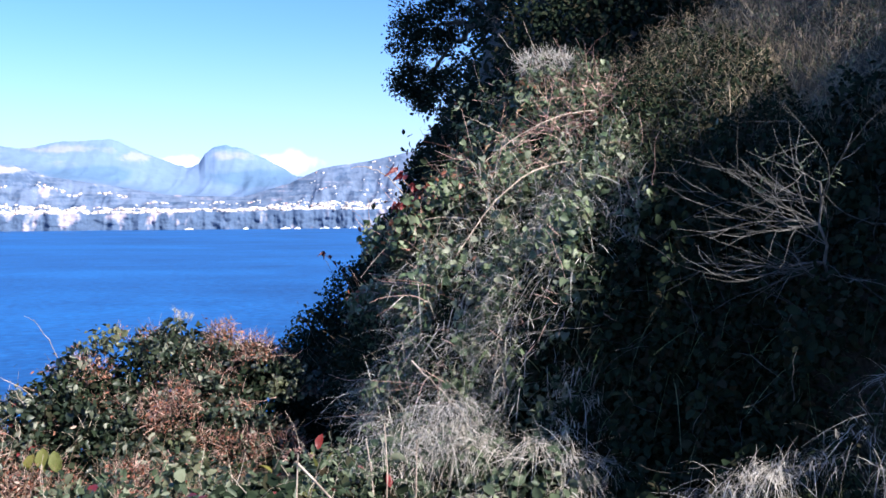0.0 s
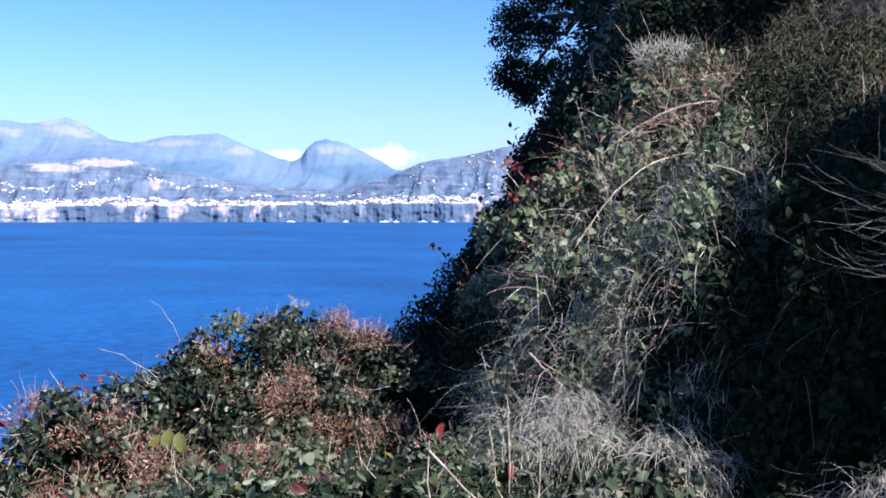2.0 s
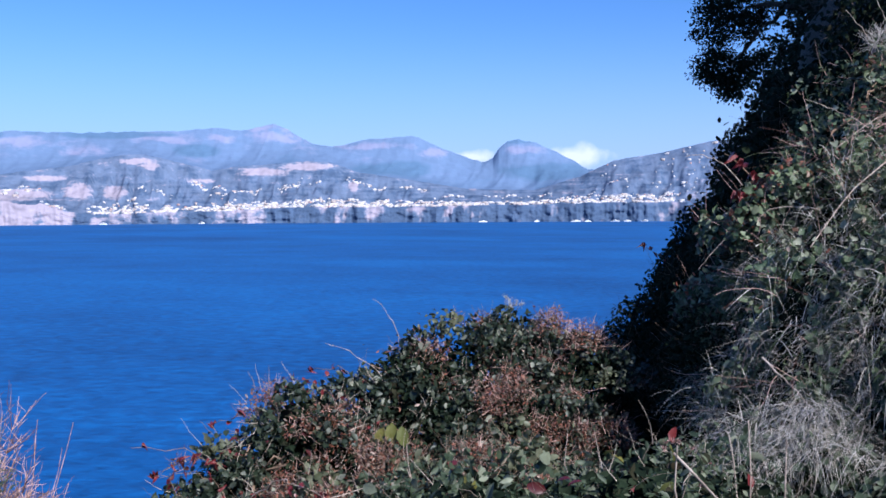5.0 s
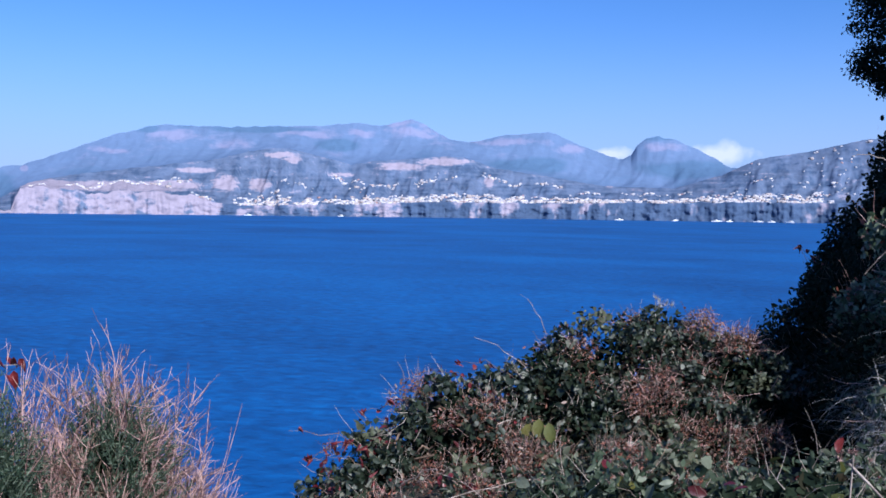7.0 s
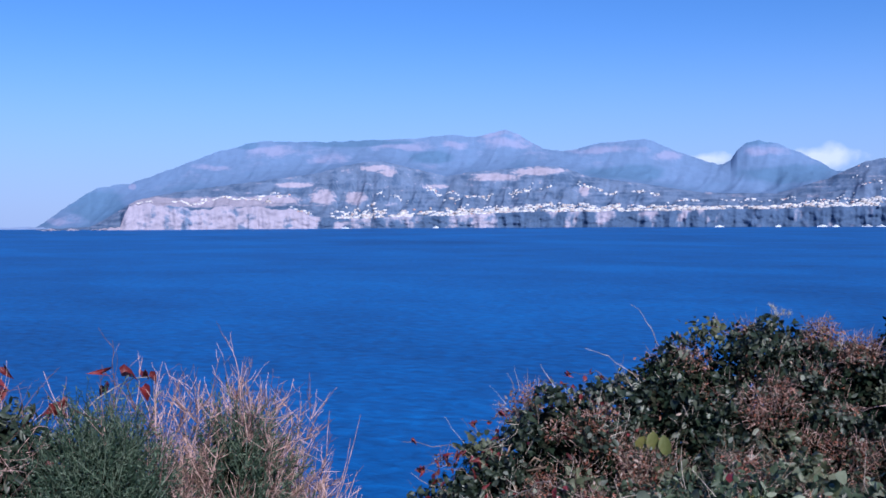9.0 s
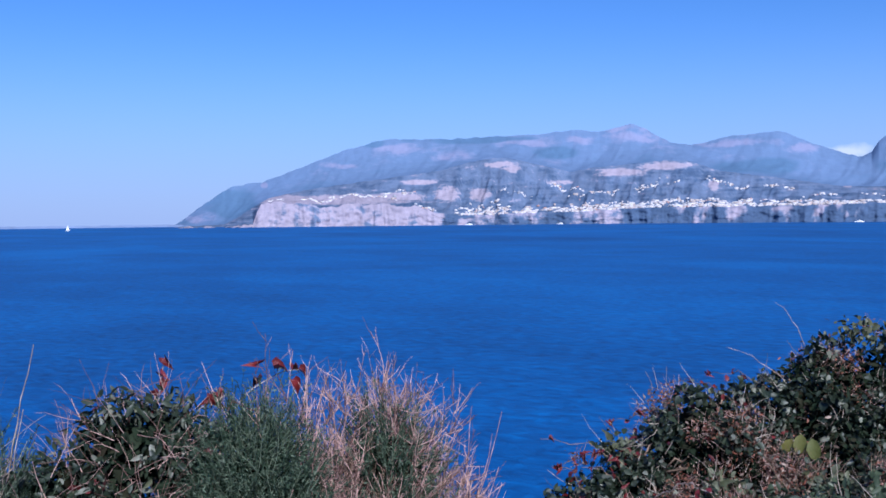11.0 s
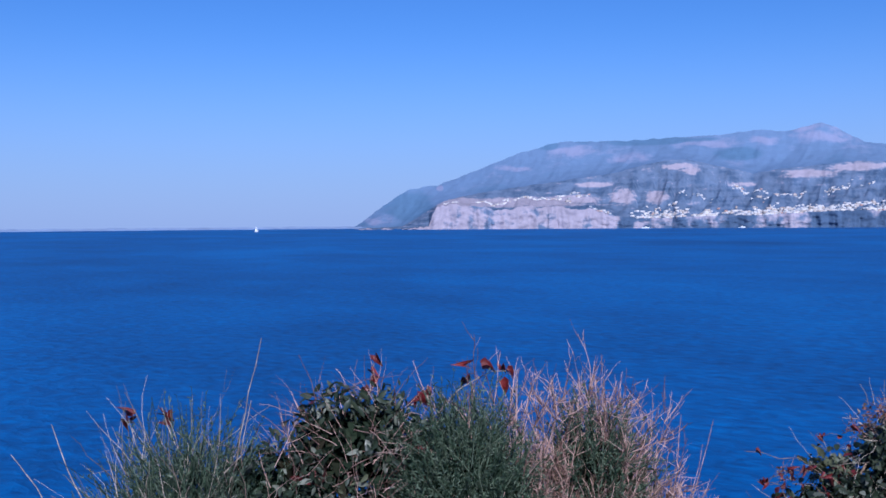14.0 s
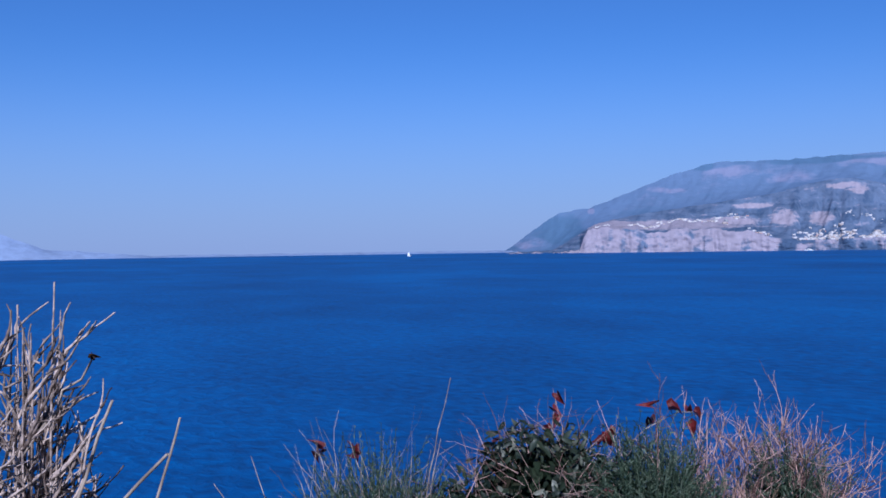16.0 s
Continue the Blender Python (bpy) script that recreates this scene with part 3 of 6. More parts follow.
def build_coast():
    az = np.arange(-8, 59.21, 0.05)
    steps = list(np.linspace(0, 1, 19))
    plain, rise = np.linspace(0, 1, 38)[1:], np.linspace(0, 1, 32)[1:]
    rows, v, rock, wood = len(steps) + len(plain) + len(rise), [], [], []
    bare_at = ([8, 12, 20, 30, 34, 40, 43, 44.5, 59], [0.0, 0.05, 0.12, 0.25, 0.4, 0.42, 0.55, 0.85, 0.85])
    for a in az:
        shore = shore_range(a)
        near = shore + 40
        top = coast_z(a, near)
        gully = 18 * (0.3 - abs(rough(a * 1.15, 1.7, 0, 3)))
        bare = float(np.interp(a, *bare_at))
        for s in steps:
            ledge = 13 * rough(a * 1.6, s * 3.6, 6.0, 4) + 5 * rough(a * 4.5, s * 1.2, 2.0, 3)
            v.append((shore + 34 * s - (gully + ledge) * math.sin(math.pi * min(1, 0.14 + 0.86 * s)), a, SEA - 4 + (top - SEA + 4) * s))
            column = rough(a * 1.3, s * 0.9, 3.3, 5)
            rock.append(bare + 0.75 * column + 0.3 * rough(a * 0.5, s * 5.0, 6.6, 4))
            wood.append(1.15 - bare - 0.8 * column - 0.25 * s if bare < 0.7 else 0.02 + 0.7 * rough(a * 0.5, s * 6.0, 5.0, 5))
        for t in plain:
            r = near + (4250.0 - near) * t
            z = coast_z(a, r)
            v.append((r, a, z))
            e = math.degrees(math.atan2(z - 1.5, r))
            streak = rough(a * 0.7, z / 9.0, 1.1, 4)
            rock.append(0.16 + 0.45 * streak + patch(a, e, QUARRIES) * (1.15 + 0.6 * rough(a * 1.8, z / 9.0, 9.0, 4)))
            wood.append(0.46 - 0.4 * streak + 0.3 * rough(a * 1.6, t * 3.0, 4.0, 4) - patch(a, e, QUARRIES) * (1.0 + 0.9 * rough(a * 1.1, z / 8.0, 3.0, 4)))
        for t in rise:
            r = 4250.0 + 450.0 * t
            z = coast_z(a, r + 0.001)
            v.append((r, a, z))
            e = math.degrees(math.atan2(z - 1.5, r))
            rock.append(0.25 + 0.3 * rough(a * 0.5, e * 1.2, 8.0, 4) + (0.5 + 0.7 * rough(a * 0.9, e * 2.6, 5.0, 4)) * patch(a, e, BLUFFS_AND_SUNLIT))
            wood.append(0.3 + 0.35 * rough(a * 0.4, e * 0.9, 2.0, 4) + 0.7 * patch(a, e, WOODS_AND_SHADOW) - 0.6 * patch(a, e, BLUFFS_AND_SUNLIT))
    v = np.array(v)
    b = np.radians(v[:, 1])
    co = np.stack((-v[:, 0] * np.sin(b), v[:, 0] * np.cos(b), v[:, 2]), -1)
    i, j = np.meshgrid(np.arange(len(az) - 1), np.arange(rows - 1), indexing="ij")
    q = (i * rows + j)
    low = len(steps) + len(plain)
    faces = lambda pick: np.stack((q[:, pick], q[:, pick] + 1, q[:, pick] + rows + 1, q[:, pick] + rows), -1).reshape(-1, 4)
    for name, label, category, pick, mat in (("coast_backdrop", "far shore with pale cliffs, woods and scrub slopes, blued for haze", "coast", slice(0, low - 1), COAST),
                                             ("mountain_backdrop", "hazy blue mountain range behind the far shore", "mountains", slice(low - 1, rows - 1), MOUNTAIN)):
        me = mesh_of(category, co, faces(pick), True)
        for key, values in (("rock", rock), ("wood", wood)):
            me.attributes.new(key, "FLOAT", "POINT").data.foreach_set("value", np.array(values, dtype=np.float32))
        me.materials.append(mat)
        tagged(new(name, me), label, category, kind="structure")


build_coast()


# ---- growth ----
UP = np.array([0.0, 0.0, 1.0])


def lobe_points(lobes, n, inner=0.82, outer=1.06, low=-0.55):
    """Places on the outside of a mass made of rounded lobes (x, y, z, rx, ry, rz), and the way outwards there."""
    c, r = np.array([l[:3] for l in lobes], float), np.array([l[3:] for l in lobes], float)
    area = (r[:, 0] * r[:, 1] + r[:, 0] * r[:, 2] + r[:, 1] * r[:, 2])
    out_p, out_n, got = [], [], 0
    while got < n:
        k = rng.choice(len(lobes), size=n, p=area / area.sum())
        d = unit(rng.normal(size=(n, 3)))
        rad = rng.uniform(inner, outer, n)
        p = c[k] + d * r[k] * rad[:, None]
        keep = d[:, 2] > low
        for q in range(len(lobes)):
            inside = (((p - c[q]) / r[q]) ** 2).sum(1) < 0.62
            keep &= ~(inside & (k != q))
        keep &= p[:, 2] > ground_z(p[:, 0], p[:, 1]) + 0.01
        out_p.append(p[keep])
        out_n.append(unit(d[keep] / r[k][keep]))
        got += keep.sum()
        if got == 0 and len(out_p) > 20:
            break
    return np.concatenate(out_p)[:n], np.concatenate(out_n)[:n]


def clumped(lobes, k, size):
    """Breaks smooth lobes into many small tufts with gaps between them."""
    out = []
    for x, y, z, rx, ry, rz in lobes:
        for _ in range(k):
            d = unit(rng.normal(size=3))
            d[2] = abs(d[2]) * 1.0 if rng.random() < 0.75 else d[2]
            f = rng.uniform(0.78, 1.1)
            r = rng.uniform(*size)
            out.append((x + d[0] * (rx - 0.6 * r) * f, y + d[1] * (ry - 0.6 * r) * f, z + d[2] * (rz - 0.6 * r) * f, r, r, r * rng.uniform(0.7, 1.1)))
    return out


def turned(normals, spread):
    return unit(normals + spread * rng.normal(size=normals.shape))


def hang(normals, out=0.6, down=0.5, stray=0.7):
    return unit(out * normals - down * UP + stray * rng.normal(size=normals.shape))


def foliage(parent, base, lobes, shape, mat, n, size, singles=0, name="foliage", spread=0.7, label="", inner=0.82, outer=1.06, down=0.35):
    p, nor = lobe_points(lobes, n, inner, outer)
    s = rng.uniform(*size, len(p))
    nor2, al = turned(nor + 0.35 * UP, spread), hang(nor, 0.5, down, 0.8)
    p = p - np.array(base)
    if singles:
        toward = (nor * np.array([0.15, -0.9, 0.4])).sum(1)
        order = np.argsort(-toward - 0.6 * rng.random(len(p)))
        one, rest = order[:singles], order[singles:]
        single_leaves(parent, shape, mat, p[one], al[one], nor2[one], s[one])
    else:
        rest = np.arange(len(p))
    part(name, mesh_of(name, *strew(shape, p[rest], al[rest], nor2[rest], s[rest])), mat, parent, label, "stuff")


def stems(parent, base, lobes, n, thick=0.012, mat=None, name="stem"):
    """Woody stems from the foot into the crown, each a part."""
    p, _ = lobe_points(lobes, n, 0.4, 0.9, 0.0)
    for q in p:
        foot = np.array([base[0] + rng.normal() * 0.05, base[1] + rng.normal() * 0.05, base[2] - 0.06])
        line = arc(foot, q, 0.05, 7, 0.025) - np.array(base)
        part(name, mesh_of(name, *tubes([line], [(thick, thick * 0.3)], 6), True), mat or BROWNTWIG, parent)


def twiglets(parent, base, lobes, n, length, thick, mat, name="twigs", out=0.5, lift=0.1, label=""):
    """Fine twigs that stand out of the crown."""
    p, nor = lobe_points(lobes, n, 0.75, 1.0)
    lines, rad = [], []
    for a, b in zip(p, nor):
        d = out * b + rng.normal(size=3) * 0.5 + lift * UP
        l = length * rng.uniform(0.4, 1.3)
        lines.append(wander(a - np.array(base), d, l, 5, 0.13))
        t = thick * rng.uniform(0.6, 1.3)
        rad.append((t, t * 0.35))
    part(name, mesh_of(name, *tubes(lines, rad, 4)), mat, parent, label, "stuff")


def shrub(name, lobes, label, category="shrub", group=""):
    x, y = np.mean([l[0] for l in lobes]), np.mean([l[1] for l in lobes])
    base = (float(x), float(y), float(ground_z(x, y)))
    return root(name, base, label, category, group), base


def spray(parent, base, line, thick, mat, leaf_mat, n, size, shape="heart", name="cane", start=0.3):
    """A cane with a row of leaves on it: the cane is a part, its leaves are pieces of the cane."""
    line = np.array(line) - np.array(base)
    cane = part(name, mesh_of(name, *tubes([line], [(thick, thick * 0.45)], 6), True), mat, parent)
    if n:
        t = rng.uniform(start, 1, n) * (len(line) - 1)
        i = np.minimum(t.astype(int), len(line) - 2)
        f = (t - i)[:, None]
        p = line[i] * (1 - f) + line[i + 1] * f
        single_leaves(cane, shape, leaf_mat, p, hang(np.tile(UP, (n, 1)), 0.2, 0.5, 0.9), turned(np.tile(UP + np.array([0.4, -0.6, 0]), (n, 1)), 0.6), rng.uniform(*size, n))
    return cane


# ---- the evergreen thicket at the edge ----
def patchy(parent, base, clumps, mix, n, size, singles):
    """Each small clump takes one kind of leaf: (shape, material, share, name, label)."""
    share = np.array([m[2] for m in mix], float)
    pick = rng.choice(len(mix), size=len(clumps), p=share / share.sum())
    for k, (shape, mat, part_of, name, label) in enumerate(mix):
        own = [c for c, q in zip(clumps, pick) if q == k]
        if own:
            small = 0.5 if mat is RED else 1.0
            many = int(n * len(own) / len(clumps) / small ** 1.3)
            foliage(parent, base, own, shape, mat, many, (size[0] * small, size[1] * small), int(singles * len(own) / len(clumps)), name, label=label, inner=0.4, outer=1.2, spread=1.3)
            if mat is RED:
                twiglets(parent, base, own, many // 6, 0.05, 0.0009, PINKTWIG, "twig_mass", 0.6, 0.4)


GREEN_PART = lambda share, shape="spear": (shape, EVERGREEN, share, "foliage", "")
RUSSET_PART = lambda share: ("spear", RED, share, "russet_foliage", "small russet leaves and reddish twigs")
PALE_PART = lambda share: ("oval", OLIVE, share, "pale_foliage", "paler grey-green leaves")


def thicket():
    main = [(-1.66, 3.78, 0.62, 0.38, 0.40, 0.45), (-1.45, 3.95, 0.66, 0.36, 0.38, 0.42), (-1.83, 3.55, 0.62, 0.30, 0.34, 0.42), (-1.62, 3.35, 0.46, 0.38, 0.34, 0.36)]
    ob, base = shrub("mastic_shrub", main, "dense evergreen mastic shrub with glossy leaves on the cliff edge")
    stems(ob, base, main, 9)
    whole, main = main, clumped(main, 30, (0.04, 0.11))
    patchy(ob, base, main, [GREEN_PART(0.3, "heart"), GREEN_PART(0.4, "oval"), RUSSET_PART(0.3), PALE_PART(0.03)], 8600, (0.016, 0.04), 300)
    foliage(ob, base, whole, "spear", RED, 160, (0.018, 0.03), 40, "loose_russet_foliage", label="scattered russet leaves")
    # Here and below, inner leaves are near black to paint shade in gaps.
    foliage(ob, base, [(*l[:3], *(0.76 * v for v in l[3:])) for l in whole], "oval", SHADELEAF, 6500, (0.022, 0.04), 0, "inner_foliage", inner=0.5, outer=0.95)
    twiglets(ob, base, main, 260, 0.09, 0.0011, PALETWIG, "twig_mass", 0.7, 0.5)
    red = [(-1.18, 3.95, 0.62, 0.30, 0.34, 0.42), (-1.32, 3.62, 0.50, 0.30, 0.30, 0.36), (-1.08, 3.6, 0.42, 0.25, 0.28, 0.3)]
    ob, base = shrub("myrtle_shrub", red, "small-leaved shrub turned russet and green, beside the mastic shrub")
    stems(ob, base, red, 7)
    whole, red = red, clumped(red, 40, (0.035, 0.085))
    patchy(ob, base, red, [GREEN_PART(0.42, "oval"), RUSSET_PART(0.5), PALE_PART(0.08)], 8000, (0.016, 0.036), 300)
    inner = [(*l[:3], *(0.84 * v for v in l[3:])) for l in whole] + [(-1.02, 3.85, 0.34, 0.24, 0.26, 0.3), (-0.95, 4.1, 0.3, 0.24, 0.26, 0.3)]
    foliage(ob, base, inner, "oval", SHADELEAF, 6500, (0.022, 0.038), 0, "inner_foliage", inner=0.5, outer=0.97)
    twiglets(ob, base, red, 420, 0.08, 0.0011, PINKTWIG, "fine_growth", 0.7, 0.5)
    left = [(-2.07, 3.15, 0.46, 0.31, 0.38, 0.41), (-2.26, 2.85, 0.32, 0.29, 0.32, 0.31), (-1.85, 2.75, 0.28, 0.36, 0.34, 0.28), (-2.11, 2.5, 0.20, 0.27, 0.28, 0.25)]
    ob, base = shrub("smilax_tangle", left, "tangled evergreen creeper with greyish rounded leaves trailing over the cliff edge", "creeper")
    stems(ob, base, left, 7, 0.008)
    whole, left = left, clumped(left, 32, (0.04, 0.1))
    patchy(ob, base, left, [GREEN_PART(0.28, "heart"), GREEN_PART(0.26, "oval"), RUSSET_PART(0.28), PALE_PART(0.18)], 6800, (0.016, 0.042), 290)
    foliage(ob, base, whole, "oval", CRIMSON, 150, (0.02, 0.04), 30, "loose_russet_foliage", label="scattered crimson leaves")
    foliage(ob, base, [(*l[:3], *(0.76 * v for v in l[3:])) for l in whole], "heart", SHADELEAF, 5000, (0.022, 0.04), 0, "inner_foliage", inner=0.5, outer=0.95)
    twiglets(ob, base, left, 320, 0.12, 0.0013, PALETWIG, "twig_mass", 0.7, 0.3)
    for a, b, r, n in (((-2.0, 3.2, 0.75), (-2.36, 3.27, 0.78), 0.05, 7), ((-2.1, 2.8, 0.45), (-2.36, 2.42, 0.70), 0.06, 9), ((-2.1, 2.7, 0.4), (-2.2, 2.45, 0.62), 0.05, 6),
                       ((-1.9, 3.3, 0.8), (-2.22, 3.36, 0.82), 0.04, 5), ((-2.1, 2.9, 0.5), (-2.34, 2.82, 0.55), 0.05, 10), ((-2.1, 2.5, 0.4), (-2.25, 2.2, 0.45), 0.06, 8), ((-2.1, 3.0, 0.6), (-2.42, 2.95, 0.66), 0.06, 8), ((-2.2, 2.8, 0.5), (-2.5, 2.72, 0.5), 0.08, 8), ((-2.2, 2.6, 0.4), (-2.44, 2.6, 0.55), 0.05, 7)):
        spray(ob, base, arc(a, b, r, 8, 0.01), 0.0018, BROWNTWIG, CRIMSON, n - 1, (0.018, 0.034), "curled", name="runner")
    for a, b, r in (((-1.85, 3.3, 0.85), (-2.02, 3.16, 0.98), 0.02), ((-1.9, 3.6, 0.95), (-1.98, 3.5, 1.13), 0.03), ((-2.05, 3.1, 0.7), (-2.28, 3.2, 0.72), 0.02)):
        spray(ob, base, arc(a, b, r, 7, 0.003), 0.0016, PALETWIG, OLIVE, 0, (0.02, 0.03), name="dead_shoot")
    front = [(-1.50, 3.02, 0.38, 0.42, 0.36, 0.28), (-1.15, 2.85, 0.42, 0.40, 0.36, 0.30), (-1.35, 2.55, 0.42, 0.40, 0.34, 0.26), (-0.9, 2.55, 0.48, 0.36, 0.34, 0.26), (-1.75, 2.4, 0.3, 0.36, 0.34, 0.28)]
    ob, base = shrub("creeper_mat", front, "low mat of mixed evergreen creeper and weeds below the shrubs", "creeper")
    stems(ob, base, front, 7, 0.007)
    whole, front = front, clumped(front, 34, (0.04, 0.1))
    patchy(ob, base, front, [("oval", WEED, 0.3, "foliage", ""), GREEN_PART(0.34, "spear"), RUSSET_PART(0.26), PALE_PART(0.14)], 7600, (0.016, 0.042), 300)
    foliage(ob, base, [(*l[:3], *(0.76 * v for v in l[3:])) for l in whole], "heart", SHADELEAF, 6000, (0.022, 0.04), 0, "inner_foliage", inner=0.5, outer=0.95)
    twiglets(ob, base, front, 420, 0.12, 0.001, BROWNTWIG, "twig_mass", 0.6, 0.4)
    for a, b, r in (((-2.05, 2.25, 0.42), (-1.2, 2.3, 0.66), 0.03), ((-1.9, 2.15, 0.45), (-1.35, 2.45, 0.68), 0.05), ((-2.0, 2.6, 0.52), (-1.62, 2.5, 0.56), 0.06), ((-1.75, 2.3, 0.55), (-0.95, 2.1, 0.74), 0.02)):
        spray(ob, base, arc(a, b, r, 10, 0.008), 0.0026, PALETWIG, CRIMSON, 5, (0.03, 0.045), "oval", name="runner")
    single_leaves(ob, "oval", YELLOW, np.array([(-1.70, 3.1, 0.70), (-1.66, 3.1, 0.69), (-1.73, 3.09, 0.68)]) - np.array(base), np.array([(0.1, -0.3, -1), (0.3, -0.3, -1), (-0.3, -0.3, -1.0)]),
                  np.array([(0.2, -1, 0.3)] * 3), np.array([0.09, 0.085, 0.08]), label="yellowing long leaf")


thicket()


def seed_heads(name, at, label, n=60, r=0.045, stalk=0.4, mat=FLUFF):
    x, y, z = at
    foot = (x, y, z - stalk)
    ob = root(name, foot, label, "seed head")
    line = arc((0, 0, 0), (0, 0, stalk), 0.0, 6, 0.01)
    part("stalk", mesh_of("stalk", *tubes([line], [(0.003, 0.0015)], 5)), PALETWIG, ob)
    for k in range(5):
        c = np.array([0, 0, stalk]) + rng.normal(size=3) * np.array([r, r, r * 0.22])
        d = unit(rng.normal(size=(n, 3)) + 0.5 * UP)
        vs, fs = blades(np.tile(c, (n, 1)), d, rng.uniform(0.25, 0.6, n) * r, np.full(n, 0.002), np.zeros(n), 2)
        part("tuft", mesh_of("tuft", vs, fs), mat, ob, "pale fluffy tuft")
    return ob


seed_heads("seed_head", (-1.5, 3.86, 1.10), "dry whitish umbrella-shaped seed head standing above the shrubs")


def grass_tuft(at, n, length, mat, label, spread=0.12, droop=0.6, width=0.0035, way=(0, 0, 1), loose=0.5, name="grass_tuft", group="grass tufts"):
    x, y, z = at
    ob = root(name, at, label, "grass", group)
    p = np.stack((rng.normal(size=n) * spread, rng.normal(size=n) * spread, np.zeros(n)), -1)
    gz = ground_z(p[:, 0] + x, p[:, 1] + y) - z
    p[:, 2] = np.clip(gz, -0.3, 0.3) if spread > 0.05 else 0
    d = np.array(way) + loose * rng.normal(size=(n, 3))
    vs, fs = blades(p, d, rng.uniform(0.45, 1.2, n) * length, rng.uniform(0.6, 1.3, n) * width, rng.uniform(0.3, 1.2, n) * droop)
    part("blade_mass", mesh_of("blade_mass", vs, fs), mat, ob, "", "stuff")
    return ob


def on_ground(x, y, up=0.0):
    return (x, y, float(ground_z(x, y)) + up)


# ---- the lit bank: ivy above, hanging dry grass at its foot ----
def cover_points(x0, x1, y0, y1, n, thick, keep=None):
    """Places on the ground's slope, evenly by true area, lifted by up to thick."""
    out, nor, got = [], [], 0
    while got < n:
        x, y = rng.uniform(x0, x1, 4 * n), rng.uniform(y0, y1, 4 * n)
        g = ground_normal(x, y)
        ok = rng.random(4 * n) * 4.0 < 1 / np.maximum(g[:, 2], 0.2)
        if keep is not None:
            ok &= keep(x, y)
        lump = 0.5 + 0.3 * np.sin(9 * x + 3 * y) * np.sin(8 * y - 5 * x) + 0.3 * np.sin(23 * x - 9 * y + 1) * np.sin(19 * y + 11 * x)
        p = np.stack((x, y, ground_z(x, y)), -1) + g * (thick * np.clip(0.12 + 0.9 * lump, 0.05, 1.1) * rng.uniform(0.35, 1.0, 4 * n))[:, None]
        out.append(p[ok])
        nor.append(g[ok])
        got += ok.sum()
    return np.concatenate(out)[:n], np.concatenate(nor)[:n]


def cover(parent, base, area, shape, mat, n, size, thick, singles=0, name="foliage", keep=None, label="", spread=0.7):
    p, g = cover_points(*area, n, thick, keep)
    p = p - np.array(base)
    s = rng.uniform(*size, len(p))
    nor, al = turned(g + 0.25 * UP, spread), hang(g, 0.4, 0.5, 0.8)
    if singles:
        single_leaves(parent, shape, mat, p[:singles], al[:singles], nor[:singles], s[:singles])
    part(name, mesh_of(name, *strew(shape, p[singles:], al[singles:], nor[singles:], s[singles:])), mat, parent, label, "stuff")


